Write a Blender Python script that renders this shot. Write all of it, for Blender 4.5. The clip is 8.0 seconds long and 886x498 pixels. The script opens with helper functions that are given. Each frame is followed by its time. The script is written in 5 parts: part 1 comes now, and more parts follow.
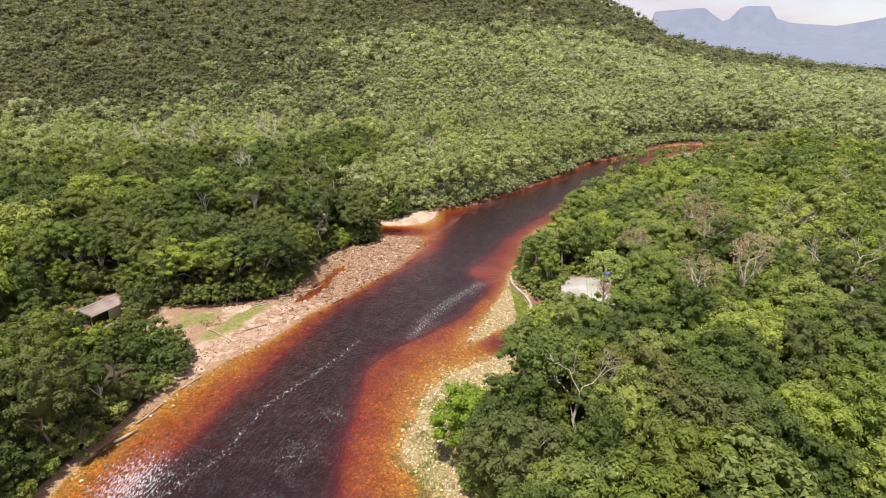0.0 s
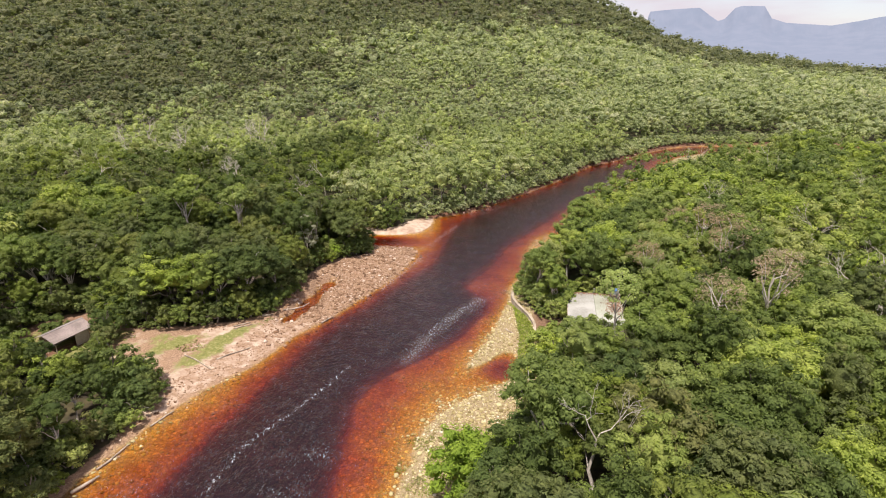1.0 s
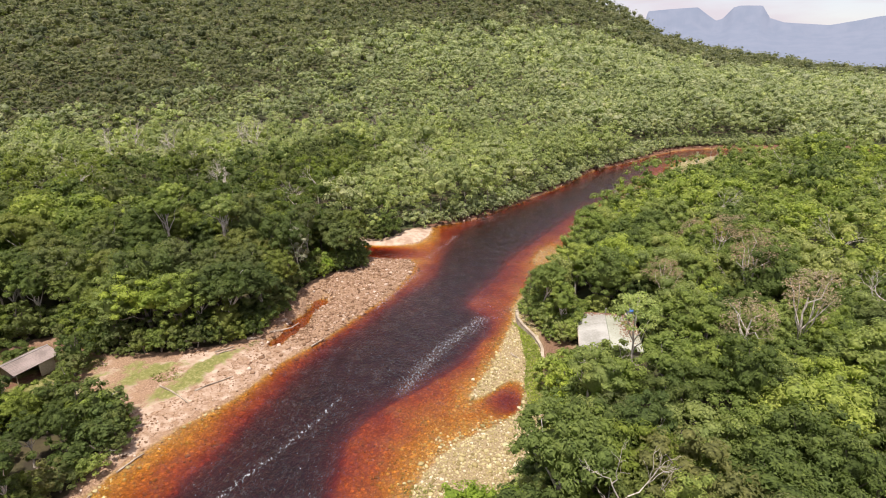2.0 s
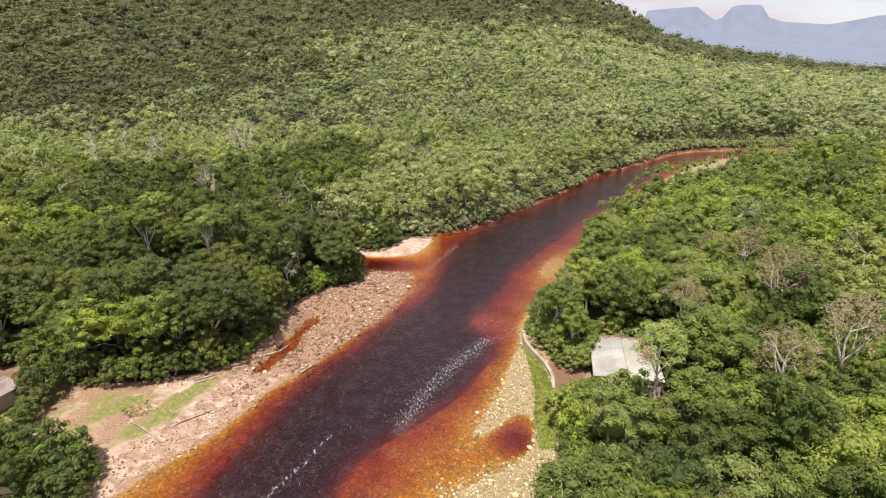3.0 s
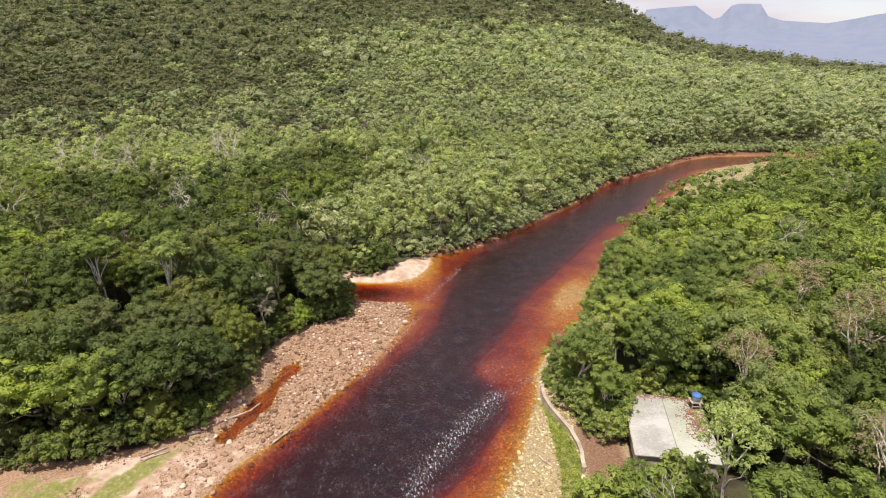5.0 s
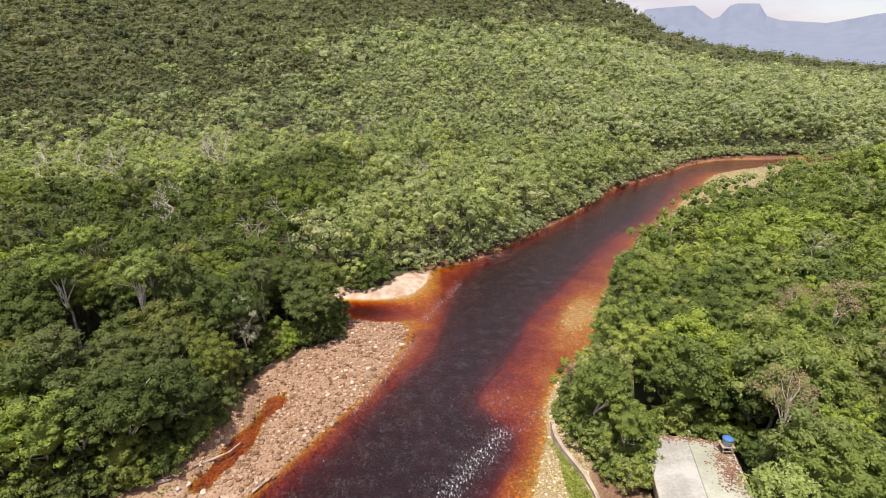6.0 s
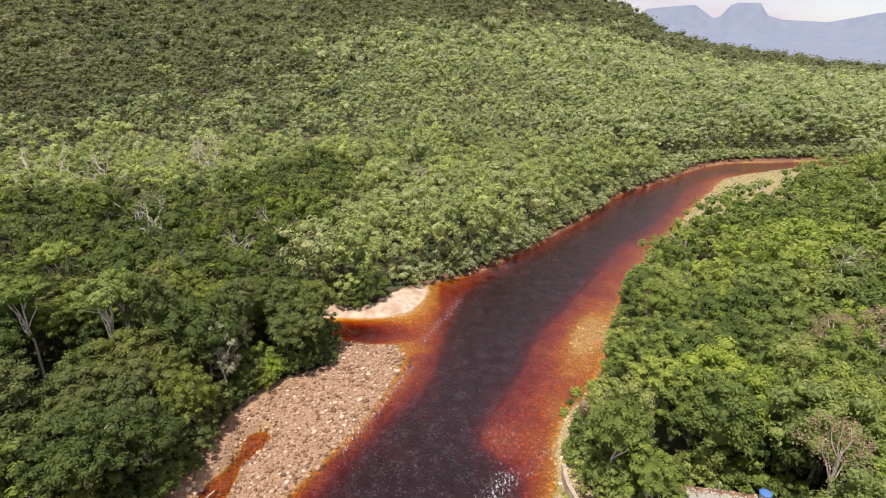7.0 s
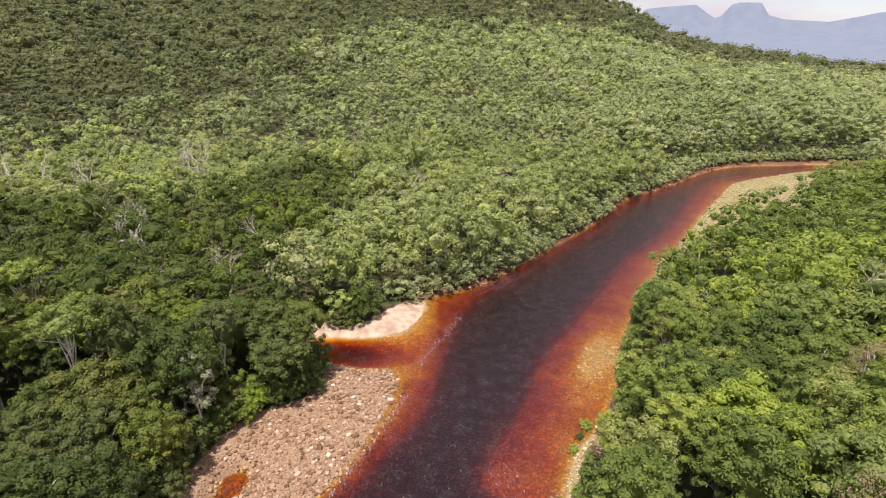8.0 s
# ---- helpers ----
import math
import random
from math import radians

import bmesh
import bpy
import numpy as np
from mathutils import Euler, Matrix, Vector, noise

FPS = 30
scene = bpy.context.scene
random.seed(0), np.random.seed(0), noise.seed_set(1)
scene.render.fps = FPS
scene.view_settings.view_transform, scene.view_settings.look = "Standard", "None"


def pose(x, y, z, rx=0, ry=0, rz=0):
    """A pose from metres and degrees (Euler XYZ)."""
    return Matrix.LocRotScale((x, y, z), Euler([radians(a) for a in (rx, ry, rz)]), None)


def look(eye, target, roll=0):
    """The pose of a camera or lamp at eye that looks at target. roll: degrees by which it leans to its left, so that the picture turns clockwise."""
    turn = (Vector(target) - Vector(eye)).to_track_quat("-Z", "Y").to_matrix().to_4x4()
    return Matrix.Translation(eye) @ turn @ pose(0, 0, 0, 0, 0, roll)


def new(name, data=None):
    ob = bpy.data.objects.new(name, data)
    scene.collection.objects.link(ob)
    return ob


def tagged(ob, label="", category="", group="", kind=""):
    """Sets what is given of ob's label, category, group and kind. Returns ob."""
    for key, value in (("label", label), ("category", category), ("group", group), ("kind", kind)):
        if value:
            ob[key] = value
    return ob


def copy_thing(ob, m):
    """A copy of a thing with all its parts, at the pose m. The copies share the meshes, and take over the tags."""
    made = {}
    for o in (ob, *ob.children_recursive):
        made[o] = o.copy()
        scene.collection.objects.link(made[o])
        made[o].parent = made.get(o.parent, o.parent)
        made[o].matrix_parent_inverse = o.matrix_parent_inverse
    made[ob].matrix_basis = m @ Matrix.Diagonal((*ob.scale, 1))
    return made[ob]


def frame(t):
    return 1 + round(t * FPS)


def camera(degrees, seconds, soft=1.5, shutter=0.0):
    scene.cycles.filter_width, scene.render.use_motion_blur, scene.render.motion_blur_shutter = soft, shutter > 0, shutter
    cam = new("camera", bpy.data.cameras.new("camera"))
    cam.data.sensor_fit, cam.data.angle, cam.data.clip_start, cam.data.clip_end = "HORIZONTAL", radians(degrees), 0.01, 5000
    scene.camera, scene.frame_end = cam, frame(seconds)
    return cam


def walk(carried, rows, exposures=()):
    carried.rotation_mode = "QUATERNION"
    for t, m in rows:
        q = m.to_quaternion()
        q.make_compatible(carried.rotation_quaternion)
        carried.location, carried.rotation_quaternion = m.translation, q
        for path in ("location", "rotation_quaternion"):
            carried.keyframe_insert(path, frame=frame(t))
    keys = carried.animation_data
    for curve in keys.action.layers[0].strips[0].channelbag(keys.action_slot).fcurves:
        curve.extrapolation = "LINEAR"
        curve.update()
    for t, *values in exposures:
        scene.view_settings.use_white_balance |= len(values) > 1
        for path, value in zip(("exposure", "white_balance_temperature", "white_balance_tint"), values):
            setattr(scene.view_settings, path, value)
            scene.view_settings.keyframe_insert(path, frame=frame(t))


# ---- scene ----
cam = camera(78.0, 8.0, soft=1.0)
METRES, EYE, TILT, LEAN, TURN = 60.0, 44.2, -20.0, 0.0, 0.0
ROWS = [
    (0.0, 0.0, 0.0, 0.0, -0.0, 0.0, -0.0),
    (0.5, -0.001, 0.0584, 0.0215, -0.21, 0.02, 0.11),
    (1.0, -0.0015, 0.1171, 0.0439, -0.38, 0.01, 0.2),
    (1.5, -0.0022, 0.176, 0.0669, -0.48, 0.01, 0.27),
    (3.0, -0.0065, 0.3559, 0.1338, -0.65, -0.03, 0.41),
    (3.5, -0.0079, 0.4155, 0.1549, -0.71, -0.05, 0.43),
    (4.0, -0.0096, 0.4752, 0.1764, -0.71, -0.05, 0.43),
    (4.5, -0.0116, 0.5349, 0.1978, -0.73, -0.08, 0.48),
    (6.0, -0.0124, 0.7127, 0.2652, -0.93, -0.1, 0.61),
    (6.5, -0.0095, 0.7716, 0.2876, -0.9, -0.11, 0.65),
    (7.0, -0.0053, 0.8293, 0.309, -0.86, -0.1, 0.69),
    (7.5, -0.0005, 0.8849, 0.3296, -0.81, -0.1, 0.73),
    (8.0, 0.004, 0.9363, 0.349, -0.8, -0.07, 0.76),
]
walk(cam, [(t, pose(0, 0, EYE, TILT, LEAN, TURN) @ pose(METRES * x, METRES * y, METRES * z, 90 + pitch, roll, yaw)) for t, x, y, z, yaw, pitch, roll in ROWS])

# ---- light ----
SUN_EL, SUN_AZ = 70.0, -158.0          # degrees up; degrees clockwise from straight ahead (+y)
world = bpy.data.worlds.new("world")
scene.world = world
world.use_nodes = True
wn, wl = world.node_tree.nodes, world.node_tree.links
wn.clear()
w_out = wn.new("ShaderNodeOutputWorld")
w_bg = wn.new("ShaderNodeBackground")
w_sky = wn.new("ShaderNodeTexSky")
w_sky.sky_type = "NISHITA"
w_sky.sun_disc = False
w_sky.sun_elevation, w_sky.sun_rotation = radians(SUN_EL), radians(SUN_AZ)
w_sky.air_density, w_sky.dust_density, w_sky.ozone_density = 1.0, 0.6, 2.5
w_tc = wn.new("ShaderNodeTexCoord")
w_map = wn.new("ShaderNodeMapping")
w_map.inputs["Scale"].default_value = (1.0, 1.0, 4.5)
w_noise = wn.new("ShaderNodeTexNoise")
w_noise.inputs["Scale"].default_value, w_noise.inputs["Detail"].default_value = 2.6, 7.0
w_noise.inputs["Roughness"].default_value = 0.55
w_ramp = wn.new("ShaderNodeValToRGB")
w_ramp.color_ramp.elements[0].position, w_ramp.color_ramp.elements[0].color = 0.40, (0.6, 0.6, 0.6, 1)
w_ramp.color_ramp.elements[1].position, w_ramp.color_ramp.elements[1].color = 0.58, (0.9, 0.9, 0.9, 1)
w_mix = wn.new("ShaderNodeMixRGB")
w_mix.inputs["Color2"].default_value = (3.65, 3.15, 3.5, 1)   # cloud, as bright as the sky around it
wl.new(w_tc.outputs["Generated"], w_map.inputs["Vector"])
wl.new(w_map.outputs["Vector"], w_noise.inputs["Vector"])
wl.new(w_noise.outputs["Fac"], w_ramp.inputs["Fac"])
wl.new(w_ramp.outputs["Color"], w_mix.inputs["Fac"])
wl.new(w_sky.outputs["Color"], w_mix.inputs["Color1"])
wl.new(w_mix.outputs["Color"], w_bg.inputs["Color"])
w_bg.inputs["Strength"].default_value = 0.15
wl.new(w_bg.outputs["Background"], w_out.inputs["Surface"])

sun = new("sun", bpy.data.lights.new("sun", "SUN"))
sun.data.energy, sun.data.angle, sun.data.color = 4.6, radians(1.5), (1.0, 0.93, 0.87)
sun_dir = Vector((math.sin(radians(SUN_AZ)) * math.cos(radians(SUN_EL)), math.cos(radians(SUN_AZ)) * math.cos(radians(SUN_EL)), math.sin(radians(SUN_EL))))
sun.matrix_world = look(sun_dir * 300, (0, 0, 0))
scene.view_settings.exposure = 0.50


# ---- materials ----
class Mat:
    """A node material with short ways to add nodes."""

    def __init__(self, name):
        self.m = bpy.data.materials.new(name)
        self.m.use_nodes = True
        self.n, self.l = self.m.node_tree.nodes, self.m.node_tree.links
        self.n.clear()
        self.out = self.n.new("ShaderNodeOutputMaterial")
        self.geo = None

    def add(self, kind, **sets):
        nd = self.n.new(kind)
        for key, value in sets.items():
            key = key.replace("_", " ")
            if isinstance(value, bpy.types.NodeSocket):
                self.l.new(value, nd.inputs[key])
            else:
                nd.inputs[key].default_value = value
        return nd

    def pos(self):
        if self.geo is None:
            self.geo = self.n.new("ShaderNodeNewGeometry")
        return self.geo.outputs["Position"]

    def noise(self, scale, detail=3.0, rough=0.55, vector=None):
        nd = self.add("ShaderNodeTexNoise", Scale=scale, Detail=detail, Roughness=rough)
        self.l.new(vector if vector is not None else self.pos(), nd.inputs["Vector"])
        return nd.outputs["Fac"]

    def attr(self, name):
        nd = self.n.new("ShaderNodeAttribute")
        nd.attribute_name = name
        return nd.outputs["Fac"]

    def math(self, op, a, b=0.0, c=0.0, clamp=False):
        nd = self.n.new("ShaderNodeMath")
        nd.operation, nd.use_clamp = op, clamp
        for k, v in enumerate((a, b, c)):
            if isinstance(v, bpy.types.NodeSocket):
                self.l.new(v, nd.inputs[k])
            else:
                nd.inputs[k].default_value = v
        return nd.outputs[0]

    def ramp(self, fac, stops):
        nd = self.n.new("ShaderNodeValToRGB")
        e = nd.color_ramp.elements
        while len(e) < len(stops):
            e.new(0.5)
        for k, (p, c) in enumerate(stops):
            e[k].position, e[k].color = p, (*c, 1) if len(c) == 3 else c
        self.l.new(fac, nd.inputs["Fac"])
        return nd.outputs["Color"]

    def step(self, fac, a, b):
        nd = self.n.new("ShaderNodeMapRange")
        nd.interpolation_type = "SMOOTHSTEP"
        self.l.new(fac, nd.inputs["Value"])
        nd.inputs["From Min"].default_value, nd.inputs["From Max"].default_value = a, b
        return nd.outputs["Result"]

    def mix(self, fac, a, b, blend="MIX"):
        nd = self.n.new("ShaderNodeMixRGB")
        nd.blend_type = blend
        for key, v in (("Fac", fac), ("Color1", a), ("Color2", b)):
            if isinstance(v, bpy.types.NodeSocket):
                self.l.new(v, nd.inputs[key])
            else:
                nd.inputs[key].default_value = (*v, 1) if isinstance(v, tuple) and len(v) == 3 else v
        return nd.outputs["Color"]

    def bump(self, height, strength=0.5, distance=0.1):
        nd = self.add("ShaderNodeBump", Height=height, Strength=strength, Distance=distance)
        return nd.outputs["Normal"]

    def principled(self, color, rough=0.8, normal=None, metal=0.0, spec=0.4):
        nd = self.n.new("ShaderNodeBsdfPrincipled")
        for key, v in (("Base Color", color), ("Roughness", rough), ("Normal", normal), ("Metallic", metal), ("Specular IOR Level", spec)):
            if v is None:
                continue
            if isinstance(v, bpy.types.NodeSocket):
                self.l.new(v, nd.inputs[key])
            else:
                nd.inputs[key].default_value = (*v, 1) if isinstance(v, tuple) else v
        return nd.outputs["BSDF"]

    def done(self, shader):
        self.l.new(shader, self.out.inputs["Surface"])
        return self.m


def leaf_material(name, stops, stuff=False):
    """Foliage: a colour for each tree, a smaller change from leaf to leaf, painted shade in the gaps, some light
    through the leaf.
    """
    m = Mat(name)
    if stuff:
        own = m.attr("tint")
    else:
        own = m.n.new("ShaderNodeObjectInfo").outputs["Random"]
    base = m.ramp(own, stops)
    m.pos()
    isle = m.geo.outputs["Random Per Island"]
    vary = m.ramp(isle, [(0.0, (0.78, 0.82, 0.75)), (0.6, (1.0, 1.0, 1.0)), (1.0, (1.22, 1.18, 1.12))] if stuff else [(0.0, (0.74, 0.77, 0.70)), (0.6, (1.0, 1.0, 1.0)), (1.0, (1.24, 1.2, 1.14))])
    col = m.mix(1.0, base, vary, "MULTIPLY")
    patch = m.ramp(m.noise(0.35, 2.0), [(0.3, (0.8, 0.85, 0.8)), (0.7, (1.15, 1.1, 1.0))])
    col = m.mix(1.0, col, patch, "MULTIPLY")
    gap_grain = m.noise(4.2, 5.0, 0.74)
    # darker in the bump's hollows: shade of leaf gaps painted into the colour
    col = m.mix(1.0, col, m.ramp(gap_grain, [(0.32, (0.54, 0.57, 0.5)), (0.5, (1.0, 1.0, 1.0)), (0.68, (1.32, 1.3, 1.24))]), "MULTIPLY")
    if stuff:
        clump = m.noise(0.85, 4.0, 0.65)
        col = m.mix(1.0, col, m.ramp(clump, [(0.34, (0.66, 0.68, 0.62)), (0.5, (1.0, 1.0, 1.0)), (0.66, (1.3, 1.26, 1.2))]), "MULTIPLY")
        gap_grain = m.math("ADD", m.math("MULTIPLY", gap_grain, 0.5), m.math("MULTIPLY", clump, 2.2))
    nrm = m.bump(gap_grain, 0.75 if stuff else 0.6, 0.6 if stuff else 0.35)
    body = m.principled(col, 0.55, nrm, spec=0.28)
    back = m.add("ShaderNodeBsdfTranslucent", Color=m.mix(1.0, col, (1.05, 1.2, 0.55), "MULTIPLY")).outputs[0]
    both = m.n.new("ShaderNodeMixShader")
    both.inputs[0].default_value = 0.42
    m.l.new(body, both.inputs[1])
    m.l.new(back, both.inputs[2])
    return m.done(both.outputs[0])


GREENS = [(0.0, (0.12, 0.167, 0.053)), (0.22, (0.199, 0.252, 0.071)), (0.45, (0.272, 0.335, 0.08)), (0.6, (0.272, 0.316, 0.124)), (0.76, (0.368, 0.437, 0.08)), (0.88, (0.377, 0.399, 0.157)), (1.0, (0.295, 0.345, 0.09))]
# deep green leaves, darkened further so the colour holds cloud shade
DEEP_SHADED_GREENS = [(0.0, (0.094, 0.128, 0.039)), (0.35, (0.139, 0.185, 0.048)), (0.6, (0.171, 0.194, 0.077)), (0.85, (0.219, 0.271, 0.049)), (1.0, (0.215, 0.216, 0.081))]
# greens paled and greyed, which puts distance haze into the leaf colour
HAZED_GREENS = [(0.0, (0.27, 0.302, 0.179)), (0.25, (0.338, 0.373, 0.21)), (0.5, (0.388, 0.427, 0.227)), (0.7, (0.393, 0.413, 0.271)), (0.85, (0.449, 0.494, 0.225)), (1.0, (0.46, 0.46, 0.324))]
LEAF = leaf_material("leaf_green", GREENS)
LEAF_DEEP_SHADED = leaf_material("leaf_deep_green_shaded", DEEP_SHADED_GREENS)
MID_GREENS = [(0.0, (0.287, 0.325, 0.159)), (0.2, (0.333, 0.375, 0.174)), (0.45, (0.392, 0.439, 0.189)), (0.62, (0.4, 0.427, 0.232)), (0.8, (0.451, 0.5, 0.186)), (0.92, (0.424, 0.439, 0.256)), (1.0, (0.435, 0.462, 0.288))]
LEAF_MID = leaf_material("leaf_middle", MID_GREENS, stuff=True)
LEAF_HAZED = leaf_material("leaf_woods_hazed", HAZED_GREENS, stuff=True)
# cloud shadow on the hill, put into the leaf colour
CLOUD_SHADE_GREENS = [(0.0, (0.113, 0.132, 0.076)), (0.25, (0.162, 0.179, 0.097)), (0.5, (0.208, 0.223, 0.113)), (0.75, (0.218, 0.223, 0.134)), (1.0, (0.271, 0.273, 0.142))]
LEAF_CLOUD_SHADE = leaf_material("leaf_cloud_shade", CLOUD_SHADE_GREENS, stuff=True)
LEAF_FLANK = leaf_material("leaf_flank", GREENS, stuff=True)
LEAF_WEST_SHADED = leaf_material("leaf_west_shaded", DEEP_SHADED_GREENS, stuff=True)
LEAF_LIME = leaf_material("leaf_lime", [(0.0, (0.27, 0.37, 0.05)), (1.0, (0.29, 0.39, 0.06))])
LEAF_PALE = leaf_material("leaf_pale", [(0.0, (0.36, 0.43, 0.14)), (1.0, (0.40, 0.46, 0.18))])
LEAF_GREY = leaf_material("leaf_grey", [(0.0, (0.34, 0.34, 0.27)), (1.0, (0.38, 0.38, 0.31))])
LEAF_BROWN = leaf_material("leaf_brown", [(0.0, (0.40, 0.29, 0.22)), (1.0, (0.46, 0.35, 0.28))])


def bark_material(name, dark, light):
    m = Mat(name)
    stretch = m.add("ShaderNodeMapping", Vector=m.pos(), Scale=(1.0, 1.0, 0.25)).outputs[0]
    n1 = m.noise(6.0, 5.0, vector=stretch)
    col = m.mix(m.step(n1, 0.35, 0.65), dark, light)
    lich = m.step(m.noise(1.3, 3.0), 0.55, 0.7)
    col = m.mix(lich, col, (0.42, 0.42, 0.36))
    return m.done(m.principled(col, 0.9, m.bump(n1, 0.6, 0.04)))


BARK = bark_material("bark", (0.10, 0.08, 0.06), (0.26, 0.22, 0.17))
BARK_PALE = bark_material("bark_pale", (0.40, 0.34, 0.28), (0.68, 0.61, 0.53))


def ground_material():
    m = Mat("ground")
    fine, mid, wide = m.noise(4.5, 6.0, 0.75), m.noise(0.6, 4.0), m.noise(0.12, 3.0)
    floor = m.mix(m.step(mid, 0.35, 0.65), (0.035, 0.026, 0.014), (0.075, 0.060, 0.025))
    floor = m.mix(m.step(wide, 0.45, 0.6), floor, (0.045, 0.055, 0.018))
    grav = m.ramp(fine, [(0.28, (0.10, 0.052, 0.028)), (0.48, (0.235, 0.142, 0.085)), (0.68, (0.43, 0.295, 0.195))])
    grav = m.mix(m.step(mid, 0.4, 0.7), grav, m.mix(0.5, grav, (0.34, 0.22, 0.13)))
    yellow = m.ramp(fine, [(0.28, (0.13, 0.095, 0.045)), (0.5, (0.28, 0.215, 0.115)), (0.72, (0.45, 0.37, 0.21))])
    grav = m.mix(m.attr("yellow"), grav, yellow)
    red = m.ramp(fine, [(0.3, (0.07, 0.032, 0.018)), (0.55, (0.16, 0.075, 0.045)), (0.8, (0.32, 0.20, 0.15))])
    grav = m.mix(m.attr("rust"), grav, red)
    bed = m.ramp(fine, [(0.3, (0.16, 0.082, 0.024)), (0.5, (0.37, 0.215, 0.066)), (0.7, (0.64, 0.45, 0.18))])
    cell = m.add("ShaderNodeTexVoronoi", Vector=m.pos(), Scale=2.7, Randomness=1.0)
    cobble = m.ramp(m.add("ShaderNodeSeparateColor", Color=cell.outputs["Color"]).outputs[0], [(0.0, (0.65, 0.62, 0.55)), (0.6, (1.0, 0.98, 0.9)), (0.9, (1.3, 1.3, 1.2)), (1.0, (1.9, 2.0, 1.9))])
    rim_dark = m.ramp(cell.outputs["Distance"], [(0.25, (1.08, 1.08, 1.08)), (0.65, (0.75, 0.72, 0.68))])
    bed = m.mix(0.8, m.mix(0.7, bed, cobble, "MULTIPLY"), rim_dark, "MULTIPLY")
    grav = m.mix(m.attr("stain"), grav, bed)
    sand = m.mix(m.step(mid, 0.3, 0.7), (0.50, 0.385, 0.29), (0.32, 0.215, 0.145))
    grass = m.ramp(m.noise(1.8, 5.0, 0.7), [(0.3, (0.105, 0.118, 0.026)), (0.52, (0.185, 0.180, 0.052)), (0.72, (0.33, 0.29, 0.13))])
    edge = m.math("SUBTRACT", m.noise(0.9, 5.0, 0.65), 0.5)
    wob = m.math("MULTIPLY", edge, 1.1)

    def zone(name):
        return m.step(m.math("ADD", m.attr(name), wob), 0.38, 0.62)

    col = m.mix(zone("gravel"), floor, grav)
    col = m.mix(zone("sand"), col, sand)
    col = m.mix(zone("grass"), col, grass)
    h = m.math("ADD", m.math("MULTIPLY", fine, 0.6), mid)
    return m.done(m.principled(col, 0.92, m.bump(h, 0.7, 0.12)))


GROUND = ground_material()


def water_material():
    """Clear tea-brown water: what lies under it shows through, reddened by the depth; the surface mirrors the sky."""
    m = Mat("river_water")
    depth = m.math("MAXIMUM", m.attr("depth"), 0.0)
    chan = m.add("ShaderNodeCombineXYZ")
    for k, absorb in enumerate((0.56, 1.58, 5.4)):
        m.l.new(m.math("EXPONENT", m.math("MULTIPLY", depth, -absorb)), chan.inputs[k])
    thru = m.add("ShaderNodeBsdfTransparent", Color=chan.outputs[0]).outputs[0]
    flow = m.add("ShaderNodeMapping", Vector=m.pos(), Rotation=(0, 0, radians(32)), Scale=(1.0, 0.55, 1.0)).outputs[0]
    wave = m.math("ADD", m.noise(0.7, 3.0, 0.6, flow), m.math("MULTIPLY", m.noise(2.6, 4.0, 0.7, flow), 0.6))
    nrm = m.bump(m.math("MULTIPLY", wave, m.math("SUBTRACT", 1.0, m.attr("calm"))), 0.8, 0.42)
    gloss = m.add("ShaderNodeBsdfGlossy", Color=(1.0, 0.91, 0.98, 1), Roughness=0.06, Normal=nrm).outputs[0]
    fres = m.add("ShaderNodeFresnel", IOR=1.54, Normal=nrm).outputs[0]
    skin = m.n.new("ShaderNodeMixShader")
    m.l.new(fres, skin.inputs[0])
    m.l.new(thru, skin.inputs[1])
    m.l.new(gloss, skin.inputs[2])
    # flecks of foam drawn out by the current, thick in the rapids
    streak = m.add("ShaderNodeMapping", Vector=m.pos(), Rotation=(0, 0, radians(32)), Scale=(1.0, 0.4, 1.0)).outputs[0]
    fleck = m.noise(4.4, 5.0, 0.78, streak)
    spray = m.step(m.math("SUBTRACT", fleck, m.math("SUBTRACT", 0.625, m.math("MULTIPLY", m.attr("rapids"), 0.21))), 0.0, 0.06)
    curl = m.math("ABSOLUTE", m.math("SUBTRACT", m.noise(2.0, 4.0, 0.68, streak), 0.5))
    thread = m.math("SUBTRACT", 1.0, m.step(curl, 0.001, 0.008))
    gate = m.step(m.math("ADD", m.noise(0.5, 3.0, 0.6), m.math("MULTIPLY", m.attr("rapids"), 0.25)), 0.42, 0.62)
    mask = m.math("MULTIPLY", m.math("MAXIMUM", spray, m.math("MULTIPLY", m.math("MULTIPLY", thread, gate), 0.35)), 0.52)
    foam = m.add("ShaderNodeBsdfDiffuse", Color=(0.70, 0.66, 0.64, 1)).outputs[0]
    top = m.n.new("ShaderNodeMixShader")
    m.l.new(mask, top.inputs[0])
    m.l.new(skin.outputs[0], top.inputs[1])
    m.l.new(foam, top.inputs[2])
    return m.done(top.outputs[0])


WATER = water_material()


def stone_material(name, stops):
    m = Mat(name)
    m.pos()
    isle = m.geo.outputs["Random Per Island"]
    info = m.n.new("ShaderNodeObjectInfo").outputs["Random"]
    pick = m.math("FRACT", m.math("ADD", isle, info))
    n = m.noise(5.0, 5.0, 0.65)
    col = m.mix(1.0, m.ramp(pick, stops), m.ramp(n, [(0.3, (0.7, 0.68, 0.66)), (0.7, (1.15, 1.12, 1.1))]), "MULTIPLY")
    return m.done(m.principled(col, 0.85, m.bump(n, 0.5, 0.05)))


STONE = stone_material("stone", [(0.0, (0.13, 0.070, 0.036)), (0.35, (0.25, 0.150, 0.086)), (0.7, (0.355, 0.232, 0.148)), (0.93, (0.44, 0.32, 0.23)), (1.0, (0.60, 0.50, 0.41))])
